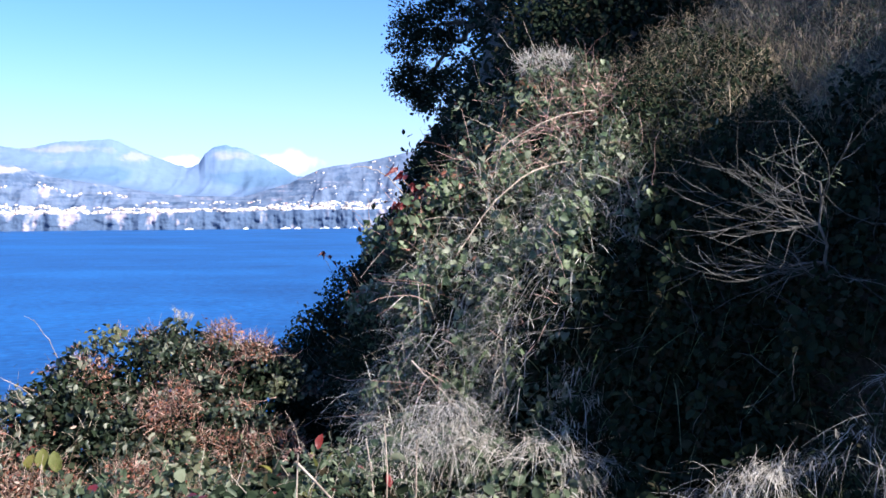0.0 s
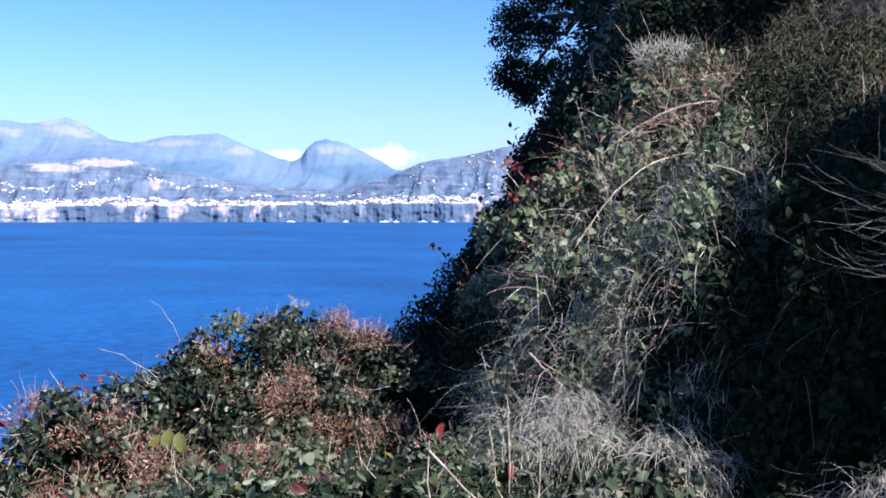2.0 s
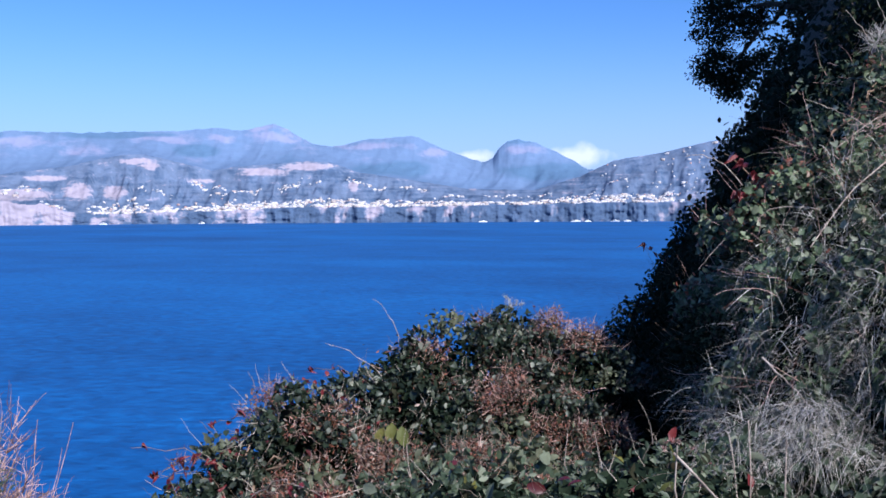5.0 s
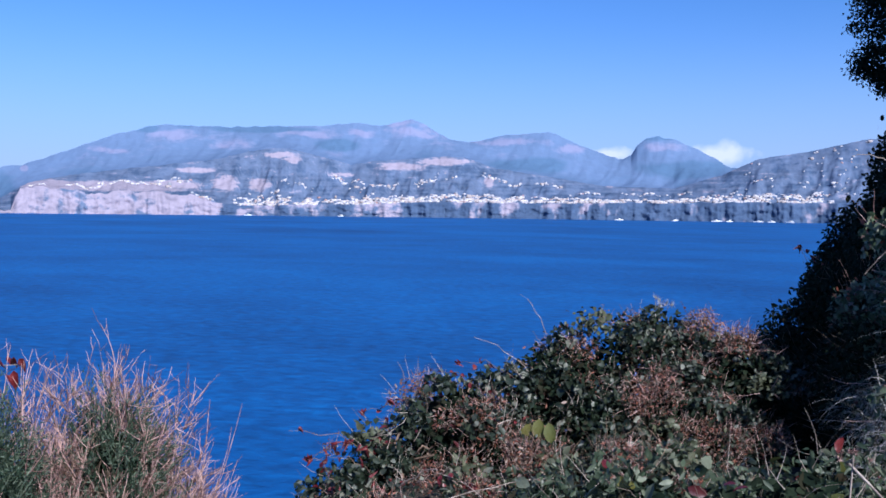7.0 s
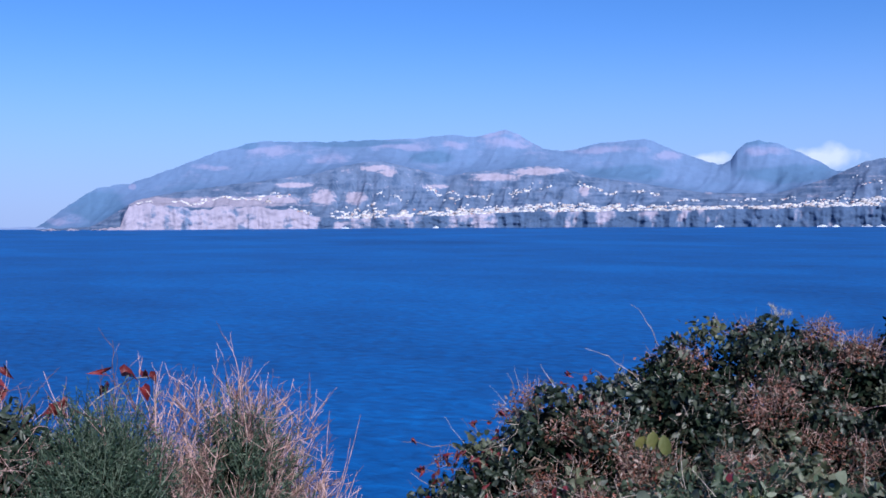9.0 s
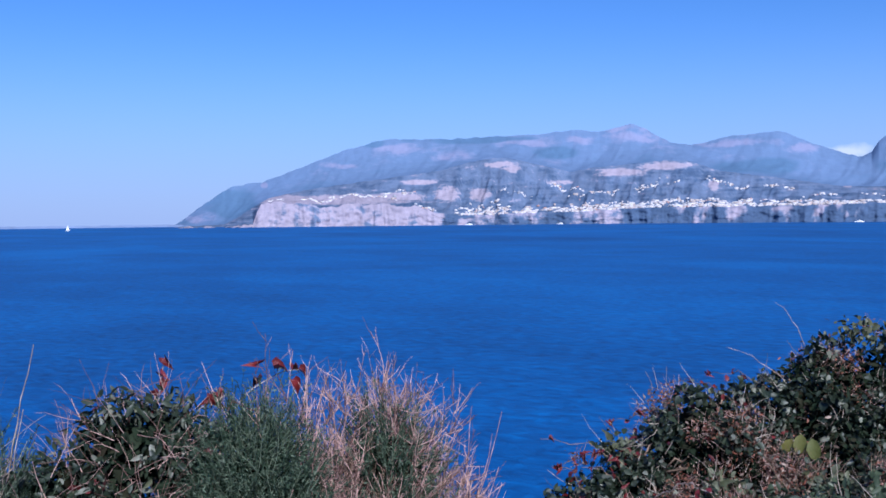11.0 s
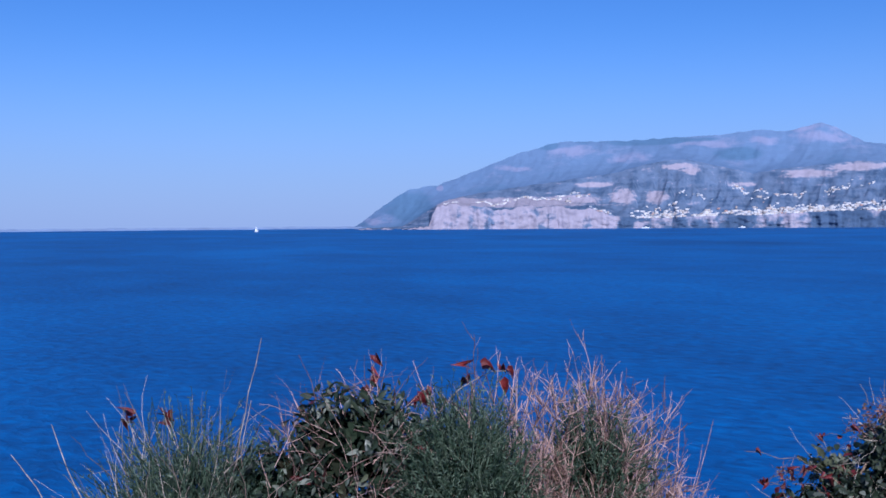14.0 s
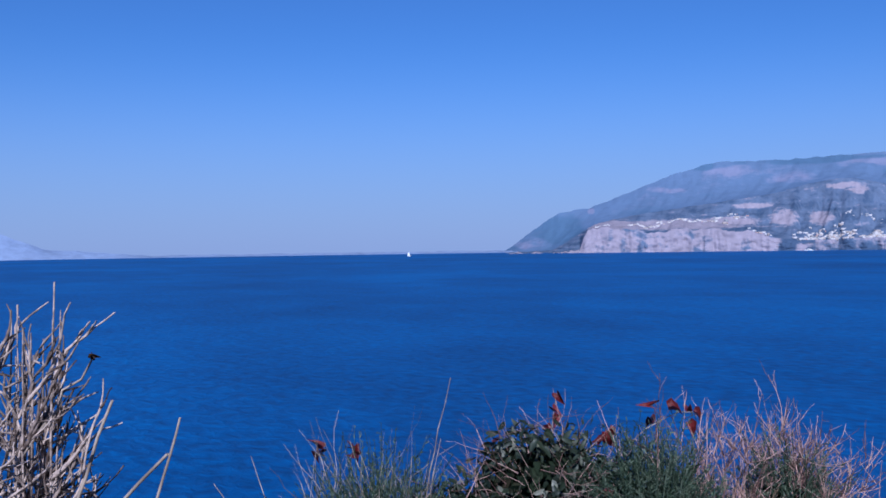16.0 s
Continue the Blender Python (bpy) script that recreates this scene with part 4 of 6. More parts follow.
def lit_bank():
    face = lambda x, y: (x > bank_left(y) + 0.12) & (x < 0.5) & (y > bank_foot(x) + 0.12 + 0.12 * np.sin(11 * x) * np.sin(17 * x + 2))
    base = on_ground(-0.2, 3.6)
    ob = root("ivy_mantle", base, "ivy and creeper leaves mantling the sunlit earth bank", "ivy")
    area = (-1.3, 0.5, 2.95, 4.9)
    tufted = lambda x, y: face(x, y) & (np.sin(14 * x + 5 * y + 1) * np.sin(11 * y - 6 * x) + 0.8 * np.sin(31 * x - 13 * y) * np.sin(27 * y + 9 * x) > 0.0)
    cover(ob, base, area, "heart", IVY, 14000, (0.013, 0.036), 0.34, 290, keep=tufted)
    # Dark under-leaves put the shade between ivy tufts into colour.
    cover(ob, base, area, "heart", SHADELEAF, 9000, (0.03, 0.055), 0.14, 0, "inner_foliage", keep=face)
    cover(ob, base, area, "oval", OLIVE, 1500, (0.018, 0.042), 0.33, 80, "pale_foliage", keep=tufted, label="pale olive leaves")
    cover(ob, base, (-1.1, 0.2, 3.3, 4.9), "oval", RED, 1300, (0.013, 0.032), 0.34, 40, "russet_foliage", keep=tufted, label="russet leaves")
    p, g = cover_points(area[0], area[1], area[2], 3.7, 4200, 0.38, face)
    n = len(p)
    vs, fs = blades(p - np.array(base), g + np.array([-0.2, -0.3, 0.2]) + 0.8 * rng.normal(size=(n, 3)), rng.uniform(0.05, 0.16, n), rng.uniform(0.0014, 0.0028, n), rng.uniform(0.2, 0.9, n))
    part("dry_grass", mesh_of("dry_grass", vs, fs), STRAW, ob, "dry grass blades among the ivy", "stuff")
    p, g = cover_points(*area, 2600, 0.34, face)
    n = len(p)
    vs, fs = blades(p - np.array(base), g + np.array([-0.1, -0.3, 0.4]) + 0.7 * rng.normal(size=(n, 3)), rng.uniform(0.06, 0.18, n), rng.uniform(0.002, 0.0035, n), rng.uniform(0.2, 0.9, n))
    part("green_grass", mesh_of("green_grass", vs, fs), GRASS, ob, "green grass blades among the ivy", "stuff")
    p, g = cover_points(*area, 420, 0.34, face)
    lines = [wander(a - np.array(base), b + rng.normal(size=3) * 0.9, rng.uniform(0.08, 0.24), 6, 0.14) for a, b in zip(p, g)]
    part("stem_mass", mesh_of("stem_mass", *tubes(lines, [(0.0011, 0.0006)] * len(lines), 4)), PINKTWIG, ob, "thin dead stems", "stuff")
    lumps = [(-0.35, 3.75, 1.38, 0.28, 0.24, 0.28), (-0.1, 3.85, 1.45, 0.28, 0.25, 0.26), (0.06, 4.6, 1.97, 0.24, 0.24, 0.29), (0.25, 4.3, 1.86, 0.25, 0.25, 0.22), (-0.6, 4.3, 1.0, 0.22, 0.26, 0.24)]
    ob2, base2 = shrub("bank_shrub", lumps, "leafy evergreen clumps with russet tips on the crest of the bank")
    stems(ob2, base2, lumps, 8, 0.009)
    whole, lumps = lumps, clumped(lumps, 14, (0.06, 0.13))
    foliage(ob2, base2, lumps, "heart", IVY, 3600, (0.016, 0.038), 220, inner=0.5, outer=1.15, spread=1.1)
    foliage(ob2, base2, lumps, "oval", RED, 1500, (0.014, 0.032), 60, "russet_foliage", label="russet and pinkish leaves")
    foliage(ob2, base2, [(*l[:3], *(0.72 * v for v in l[3:])) for l in whole], "heart", EVERGREEN, 1800, (0.04, 0.06), 0, "inner_foliage", inner=0.7, outer=1.0)
    twiglets(ob2, base2, lumps, 260, 0.14, 0.0013, PINKTWIG, "twig_mass", 0.6, 0.5)
    fluff = [(0.12, 4.6, 2.25, 0.16, 0.1, 0.06)]
    twiglets(ob2, base2, fluff, 420, 0.06, 0.0011, FLUFF, "seed_fluff", 0.3, 0.3, "pale feathery seed fluff of a climber")
    twiglets(ob2, base2, [(0.18, 3.9, 1.76, 0.24, 0.14, 0.16), (0.3, 4.2, 1.95, 0.2, 0.15, 0.2)], 420, 0.16, 0.0012, PINKTWIG, "stem_mass", 0.4, -0.1, "tangle of pinkish dead stems")
    # arching canes over the bank
    for a, b, r, w in (((0.22, 3.62, 1.72), (-0.22, 3.12, 1.38), 0.10, 0.0045), ((0.2, 3.6, 1.72), (0.07, 3.45, 1.43), 0.08, 0.0042), ((0.25, 3.7, 1.66), (0.42, 3.6, 1.64), 0.03, 0.003),
                       ((0.3, 3.9, 1.95), (-0.15, 3.6, 1.72), 0.05, 0.0035), ((-0.2, 3.55, 1.5), (-0.62, 3.5, 1.28), 0.09, 0.003), ((-0.35, 2.9, 1.05), (-0.15, 2.85, 0.86), 0.0, 0.004),
                       ((0.1, 3.0, 1.05), (0.4, 2.8, 0.9), 0.05, 0.003), ((-0.5, 3.9, 1.6), (-0.72, 3.85, 1.72), 0.05, 0.003), ((0.05, 4.6, 2.15), (-0.12, 4.55, 2.4), 0.02, 0.003), ((0.1, 4.6, 2.15), (0.0, 4.55, 2.46), 0.02, 0.0025), ((-0.05, 4.4, 1.85), (-0.28, 4.3, 1.98), 0.02, 0.003)):
        spray(ob2, base2, arc(a, b, r, 10, 0.004), w * 0.8, PALETWIG, IVY, 0, (0.02, 0.03), name="dead_cane")
    for a, b, n in (((-0.4, 3.75, 1.5), (-0.55, 3.7, 1.72), 8), ((-0.42, 3.7, 1.4), (-0.5, 3.66, 1.55), 8), ((-0.9, 5.2, 1.1), (-1.2, 5.36, 1.3), 6)):
        spray(ob2, base2, arc(a, b, 0.04, 7, 0.01), 0.0025, BROWNTWIG, CRIMSON, n, (0.03, 0.05), "curled", name="runner")


lit_bank()


def hanging_grass():
    base = on_ground(-0.1, 2.6)
    mat_of = root("foot_scrub", base, "low leaves under the dry grass at the bank's foot, darkened for shade", "scrub")
    foot = lambda x, y: (y > bank_foot(x) - 0.55) & (y < bank_foot(x) + 0.3)
    # Leaves under the straw are coloured dark for the shade between blades.
    cover(mat_of, base, (-0.62, 0.45, 2.05, 3.2), "heart", SHADELEAF, 5000, (0.02, 0.04), 0.12, 0, keep=foot)
    cover(mat_of, base, (-0.62, 0.2, 2.05, 3.2), "oval", WEED, 2600, (0.02, 0.05), 0.24, 120, "green_foliage", keep=foot)
    for k in range(128):
        x, y = (rng.uniform(-0.5, 0.22), rng.uniform(2.36, 3.3)) if k < 112 else (rng.uniform(-0.3, 0.26), rng.uniform(2.4, 2.85))
        if math.sin(13 * x + 2) * math.sin(11 * y) < -0.45:
            continue
        grass_tuft(on_ground(x, y, rng.uniform(0.1, 0.24)), 34, rng.uniform(0.09, 0.19), STRAW, "tuft of dry straw-coloured grass hanging on the bank", 0.03, 0.8, 0.0017, (-0.15 + rng.normal() * 0.6, -0.5, 0.3 + rng.normal() * 0.3), 0.55, group="dry grass on the bank")
    for _ in range(34):
        grass_tuft(on_ground(rng.uniform(-0.5, 0.18), rng.uniform(2.3, 3.4), 0.2), 60, 0.16, GRASS, "tuft of green grass blades on the bank", 0.08, 0.7, 0.0028, (-0.1, -0.6, 0.6), 0.6, group="green grass on the bank")
    for a, b in (((-0.31, 2.15, 0.55), (-0.33, 2.2, 1.0)), ((-0.29, 2.15, 0.55), (-0.24, 2.12, 0.98)), ((-0.3, 2.15, 0.55), (-0.37, 2.16, 0.97))):
        st = root("dead_stalk", on_ground(a[0], a[1]), "pale split dead stalk by the path", "stalk", "dead stalks")
        g0 = np.array(st.location)
        part("stalk", mesh_of("stalk", *tubes([arc(g0 * 0, np.array(b) - g0, 0.0, 8, 0.01)], [(0.003, 0.0015)], 6), True), PALETWIG, st)
    # by the path, in front
    for x, y in ((-0.55, 1.75), (-0.75, 1.7), (-0.35, 1.75), (-0.95, 2.0), (-0.6, 2.1), (-1.15, 2.2), (-0.3, 2.1), (-0.85, 2.35), (-0.15, 1.95), (-1.3, 1.95)):
        grass_tuft(on_ground(x, y, 0.2), 90, 0.34, GRASS, "tuft of long green grass by the path", 0.10, 0.85, 0.0038, (0, -0.1, 0.9), 0.5, group="green grass by the path")
        grass_tuft(on_ground(x + 0.07, y + 0.05, 0.2), 46, 0.3, STRAW, "tuft of dry grass stalks by the path", 0.11, 0.9, 0.0026, (0, -0.1, 0.8), 0.6, group="dry grass by the path")


hanging_grass()


def path_plants():
    low = [(-0.55, 1.82, 0.80, 0.26, 0.22, 0.2), (-0.85, 1.9, 0.72, 0.28, 0.25, 0.2), (-1.1, 2.15, 0.6, 0.3, 0.28, 0.2), (-0.5, 2.3, 0.7, 0.3, 0.3, 0.2)]
    ob, base = shrub("broad_leaved_weeds", low, "broad-leaved green weeds with some red and yellow leaves by the path", "weeds")
    stems(ob, base, low, 12, 0.005)
    foliage(ob, base, low, "oval", WEED, 120, (0.03, 0.055), 60, "broad_foliage", spread=1.2)
    foliage(ob, base, clumped(low, 22, (0.04, 0.1)), "spear", WEED, 2600, (0.014, 0.036), 160, spread=1.3, inner=0.5, outer=1.15)
    # Inner leaves take the shade-dark colour, so gaps look shadowed.
    foliage(ob, base, [(*l[:3], *(0.8 * v for v in l[3:])) for l in low], "oval", SHADELEAF, 2200, (0.03, 0.05), 0, "inner_foliage", inner=0.5, outer=1.0)
    foliage(ob, base, low, "oval", CRIMSON, 24, (0.03, 0.048), 10, "red_foliage", label="red leaves")
    foliage(ob, base, low, "oval", YELLOW, 34, (0.04, 0.06), 10, "yellow_foliage", label="yellow leaves")
    twiglets(ob, base, low, 160, 0.12, 0.0008, PALETWIG, "twig_mass", 0.5, 0.6)
    spray(ob, base, arc((-0.42, 1.66, 1.04), (-0.18, 1.55, 0.86), 0.0, 6, 0.004), 0.0028, PALETWIG, OLIVE, 0, (0.02, 0.03), name="dead_stalk")
    seed_heads("dry_seed_head", (-0.41, 1.64, 1.06), "small dry pinkish seed head on a thin stalk", 30, 0.018, 0.45, PINKTWIG)


path_plants()


# ---- the shaded bank ----
def shaded_bank():
    face = lambda x, y: (x > 0.3) & (y > bank_foot(x) + 0.1) & ~((abs(x - 0.72) < 0.4) & (y < 2.35))
    base = on_ground(0.8, 3.0)
    ob = root("scrub_mantle", base, "tangle of ivy, dead stems and grass, coloured dark for the shaded bank", "scrub")
    mantle, base0 = ob, base
    area = (0.15, 1.7, 1.6, 5.0)
    # Leaf covers on this bank wear a shade-dark colour, deepening its shadow.
    cover(ob, base, (0.15, 1.7, 1.6, 3.3), "oval", SHADELEAF, 24000, (0.02, 0.042), 0.28, 200, keep=face, spread=1.3)
    cover(ob, base, (0.3, 1.05, 3.1, 4.9), "spear", SHADELEAF, 12000, (0.016, 0.036), 0.32, 0, "upper_foliage", keep=face, spread=1.3)
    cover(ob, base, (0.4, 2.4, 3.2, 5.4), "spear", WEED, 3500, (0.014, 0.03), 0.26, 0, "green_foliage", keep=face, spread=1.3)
    cover(ob, base, (0.0, 0.75, 2.15, 3.2), "oval", SHADELEAF, 6000, (0.022, 0.045), 0.14, 0, "low_foliage")
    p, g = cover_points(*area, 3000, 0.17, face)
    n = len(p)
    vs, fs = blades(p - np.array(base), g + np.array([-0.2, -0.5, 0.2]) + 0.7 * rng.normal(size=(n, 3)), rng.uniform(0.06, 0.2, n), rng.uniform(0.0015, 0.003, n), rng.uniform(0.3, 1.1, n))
    part("dry_grass", mesh_of("dry_grass", vs, fs), SHADEGRASS, ob, "dry grass blades coloured darker for shade", "stuff")
    p, g = cover_points(*area, 1500, 0.15, face)
    n = len(p)
    vs, fs = blades(p - np.array(base), g + np.array([-0.2, -0.4, 0.3]) + 0.7 * rng.normal(size=(n, 3)), rng.uniform(0.08, 0.25, n), rng.uniform(0.002, 0.004, n), rng.uniform(0.3, 1.1, n))
    part("green_grass", mesh_of("green_grass", vs, fs), GRASS, ob, "green grass blades", "stuff")
    p, g = cover_points(*area, 620, 0.22, face)
    lines = [wander(a - np.array(base), b + rng.normal(size=3) * 0.8 + np.array([-0.3, -0.3, 0]), rng.uniform(0.06, 0.3), 7, 0.25) for a, b in zip(p, g)]
    part("stem_mass", mesh_of("stem_mass", *tubes(lines, [(0.0011, 0.0005)] * len(lines), 4)), SHADETWIG, ob, "thin dead stems", "stuff")
    for _ in range(40):
        x = rng.uniform(0.4, 1.15)
        y = 2.28 - 0.42 * (x - 0.42) + rng.uniform(-0.16, 0.12)
        grass_tuft(on_ground(x, y, rng.uniform(0.14, 0.22)), 34, rng.uniform(0.08, 0.16), STRAW, "tuft of dry grass drooping at the foot of the shaded bank", 0.03, 0.9, 0.0016, (-0.3 + 0.5 * rng.normal(), -0.4, 0.5), 0.7, group="dry grass on the shaded bank")
        grass_tuft(on_ground(x + 0.05, y - 0.05, 0.2), 70, rng.uniform(0.12, 0.24), GRASS, "green grass at the foot of the shaded bank", 0.08, 0.8, 0.0026, (-0.1, -0.3, 0.8), 0.6, group="green grass on the shaded bank")
    cover(mantle, base0, (0.3, 1.15, 1.75, 2.4), "spear", SHADELEAF, 4000, (0.02, 0.04), 0.14, 0, "low_foliage")
    p, g = cover_points(0.4, 2.8, 3.0, 5.8, 24000, 0.3, lambda x, y: x + 0.12 * np.sin(9 * y) > np.interp(y, [3.0, 3.6, 4.4, 5.2], [0.95, 0.8, 0.62, 0.5]))
    n = len(p)
    vs, fs = blades(p - np.array(base0), g + np.array([-0.25, -0.3, 0.15]) + 0.8 * rng.normal(size=(n, 3)), rng.uniform(0.05, 0.2, n), rng.uniform(0.0012, 0.0028, n), rng.uniform(0.3, 1.2, n))
    part("brown_grass", mesh_of("brown_grass", vs, fs), BROWNGRASS, mantle, "brown dry grass on the upper slope", "stuff")
    # bare bush whose twigs lean out over the hollow
    c = on_ground(0.82, 2.45, 0.0)
    ob = root("dead_bush", c, "bare bush leaning out of the shaded bank, pale twigs darkened for shade", "bush")
    lines, rad = [], []
    crown = np.array((0.74, 2.28, 1.59)) - np.array(c)
    stem = arc((0, 0, -0.05), crown, 0.0, 9, 0.012)
    part("stem", mesh_of("stem", *tubes([stem], [(0.006, 0.003)], 6), True), SHADETWIG, ob)
    for k in range(34):
        d = np.array([-0.9, -0.15, 0.05]) + rng.normal(size=3) * np.array([0.55, 0.35, 0.5])
        b = wander(stem[rng.integers(4, 10)], d, rng.uniform(0.1, 0.42), 10, 0.13, 0.03)
        part("branch", mesh_of("branch", *tubes([b], [(0.0013, 0.0005)], 5), True), SHADETWIG, ob)
        for f in range(4):
            i = rng.integers(3, 10)
            lines.append(wander(b[i], unit(b[i] - b[i - 1]) + rng.normal(size=3) * 0.4, rng.uniform(0.04, 0.16), 6, 0.12, 0.05))
            rad.append((0.0011, 0.0004))
    part("twig_mass", mesh_of("twig_mass", *tubes(lines, rad, 5), True), SHADETWIG, ob, "", "stuff")
    foliage(ob, c, [(0.66, 2.22, 1.6, 0.1, 0.1, 0.09)], "narrow", WEED, 80, (0.012, 0.024), 30)


shaded_bank()


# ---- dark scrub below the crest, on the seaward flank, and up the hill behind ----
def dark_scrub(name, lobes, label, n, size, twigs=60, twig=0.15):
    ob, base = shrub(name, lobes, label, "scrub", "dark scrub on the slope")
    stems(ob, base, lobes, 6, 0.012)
    # Leaf colour holds the slope's shade as well as its own dark green.
    foliage(ob, base, lobes, "oval", SHADELEAF, n, size, 0)
    foliage(ob, base, [(*l[:3], *(0.78 * v for v in l[3:])) for l in lobes], "oval", SHADELEAF, n // 2, tuple(1.5 * v for v in size), 0, "inner_foliage", inner=0.7, outer=1.0)
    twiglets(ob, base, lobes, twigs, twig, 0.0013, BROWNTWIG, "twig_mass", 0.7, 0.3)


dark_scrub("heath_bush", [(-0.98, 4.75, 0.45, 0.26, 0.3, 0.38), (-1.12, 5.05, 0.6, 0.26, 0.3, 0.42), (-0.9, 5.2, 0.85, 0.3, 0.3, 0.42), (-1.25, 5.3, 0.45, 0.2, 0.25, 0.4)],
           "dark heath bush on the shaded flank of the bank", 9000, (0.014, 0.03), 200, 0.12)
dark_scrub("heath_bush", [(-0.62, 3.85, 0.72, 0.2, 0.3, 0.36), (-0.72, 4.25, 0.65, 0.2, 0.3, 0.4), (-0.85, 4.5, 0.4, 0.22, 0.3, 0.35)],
           "dark low bush in the hollow beside the bank, deepened for shade", 6500, (0.014, 0.03), 260, 0.1)
dark_scrub("laurel_scrub", [(0.15, 6.3, 1.9, 0.5, 0.5, 0.6), (-0.3, 6.5, 1.4, 0.4, 0.5, 0.6), (0.7, 6.6, 2.6, 0.6, 0.5, 0.6), (0.3, 6.8, 2.7, 0.5, 0.5, 0.55), (1.4, 6.6, 3.1, 0.7, 0.5, 0.6)], "dark evergreen scrub behind the crest of the bank, deepened for shade", 7000, (0.028, 0.05), 160, 0.25)
dark_scrub("laurel_scrub", [(-0.55, 8.0, 1.6, 0.5, 0.6, 0.65), (-0.95, 8.4, 1.0, 0.4, 0.6, 0.7), (-0.2, 8.2, 2.1, 0.5, 0.6, 0.6)], "dark evergreen scrub rising behind the bank, deepened for shade", 5000, (0.035, 0.06), 120, 0.3)
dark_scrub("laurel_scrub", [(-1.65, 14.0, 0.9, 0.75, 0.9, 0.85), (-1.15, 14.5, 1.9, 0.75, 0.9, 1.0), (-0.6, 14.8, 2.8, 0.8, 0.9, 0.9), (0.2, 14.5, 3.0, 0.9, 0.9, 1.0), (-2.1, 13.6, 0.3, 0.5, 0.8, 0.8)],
           "dark evergreen scrub on the hill towards the cliff, deepened for shade", 9000, (0.05, 0.085), 150, 0.4)


def oak():
    base = on_ground(-0.3, 20.2)
    ob = root("holm_oak", base, "dark shaded holm oak with a ragged crown on the hill", "tree")
    b = np.array(base)
    trunk = arc((0, 0, -0.2), (-0.5, 0, 2.6), 0.0, 9, 0.05)
    part("trunk", mesh_of("trunk", *tubes([trunk], [(0.2, 0.11)], 10), True), BARK, ob)
    lobes = [(-2.25, 20.0, 4.3, 0.65, 0.7, 0.55), (-2.2, 20.2, 5.4, 0.75, 0.8, 0.6), (-1.9, 20.0, 6.5, 0.9, 0.9, 0.75), (-1.0, 20.3, 4.3, 0.9, 0.9, 0.9), (-0.9, 20.3, 6.3, 0.9, 0.9, 0.8), (0.1, 20.2, 5.2, 1.0, 1.0, 1.0),
             (0.2, 20.5, 7.0, 1.2, 1.1, 1.0), (1.3, 20.2, 5.6, 1.1, 1.0, 1.1), (-1.2, 20.4, 7.6, 1.1, 1.0, 0.8), (1.6, 20.4, 7.2, 1.2, 1.0, 1.0), (2.3, 20.0, 6.0, 1.0, 1.0, 1.2)]
    for l in lobes:
        limb = arc(trunk[rng.integers(5, 9)], np.array(l[:3]) - b, 0.2, 9, 0.08)
        part("limb", mesh_of("limb", *tubes([limb], [(0.075, 0.025)], 7), True), BARK, ob)
        small = []
        for _ in range(14):
            small.append(wander(limb[rng.integers(4, 9)], rng.normal(size=3) + 0.3 * UP, rng.uniform(0.4, 0.9), 6, 0.2))
        part("twig_mass", mesh_of("twig_mass", *tubes(small, [(0.014, 0.004)] * len(small), 4)), BARK, ob, "", "stuff")
    p, nor = [], []
    for l in lobes:
        for _ in range(70):
            d = unit(rng.normal(size=3))
            c = np.array(l[:3]) + d * np.array(l[3:]) * rng.uniform(0.45, 1.12)
            k = 80
            q = unit(rng.normal(size=(k, 3)))
            p.append(c + q * rng.uniform(0.05, 0.26, (k, 1)) * np.array([1.1, 1.1, 0.7]))
            nor.append(q)
    p, nor = np.concatenate(p) - b, np.concatenate(nor)
    # Crown leaves share the shade-dark colour, since the tree stands in shadow.
    part("crown", mesh_of("crown", *strew("oval", p, hang(nor), turned(nor + 0.3 * UP, 0.7), rng.uniform(0.04, 0.075, len(p)))), SHADELEAF, ob, "dark olive leaf clumps", "stuff")


oak()


# ---- bushes at the path's seaward side ----
def feathery(name, lobes, label, n, length=0.12):
    """A fine-leaved grey-green bush: upright sprigs set with narrow leaves."""
    ob, base = shrub(name, lobes, label, "bush", "fine-leaved bushes")
    stems(ob, base, lobes, 10, 0.006)
    p, nor = lobe_points(lobes, n, 0.5, 1.0, -0.3)
    lines, lp, ln, la, ls = [], [], [], [], []
    for a, d in zip(p, nor):
        way = unit(0.55 * d + UP * 0.55 + rng.normal(size=3) * 0.38)
        line = wander(a - np.array(base), way, length * rng.uniform(0.5, 1.4), 4, 0.1, 0.05)
        lines.append(line)
        k = 24
        t = rng.uniform(0, 4, k)
        i = np.minimum(t.astype(int), 3)
        f = (t - i)[:, None]
        lp.append(line[i] * (1 - f) + line[i + 1] * f)
        la.append(unit(way + rng.normal(size=(k, 3)) * 0.7))
        ln.append(rng.normal(size=(k, 3)))
        ls.append(rng.uniform(0.006, 0.015, k))
    # Shade inside the bush is put into these inner leaves' colour.
    foliage(ob, base, [(*l[:3], *(0.72 * v for v in l[3:])) for l in lobes], "narrow", SHADELEAF, 5000, (0.03, 0.055), 0, "inner_foliage", inner=0.2, outer=1.05)
    part("sprig", mesh_of("sprig", *tubes(lines, [(0.0013, 0.0006)] * len(lines), 3)), FEATHER, ob, "", "stuff")
    part("foliage", mesh_of("foliage", *strew("narrow", np.concatenate(lp), np.concatenate(la), np.concatenate(ln), np.concatenate(ls) * 1.0)), FEATHER, ob, "fine grey-green leaves", "stuff")
    return ob, base


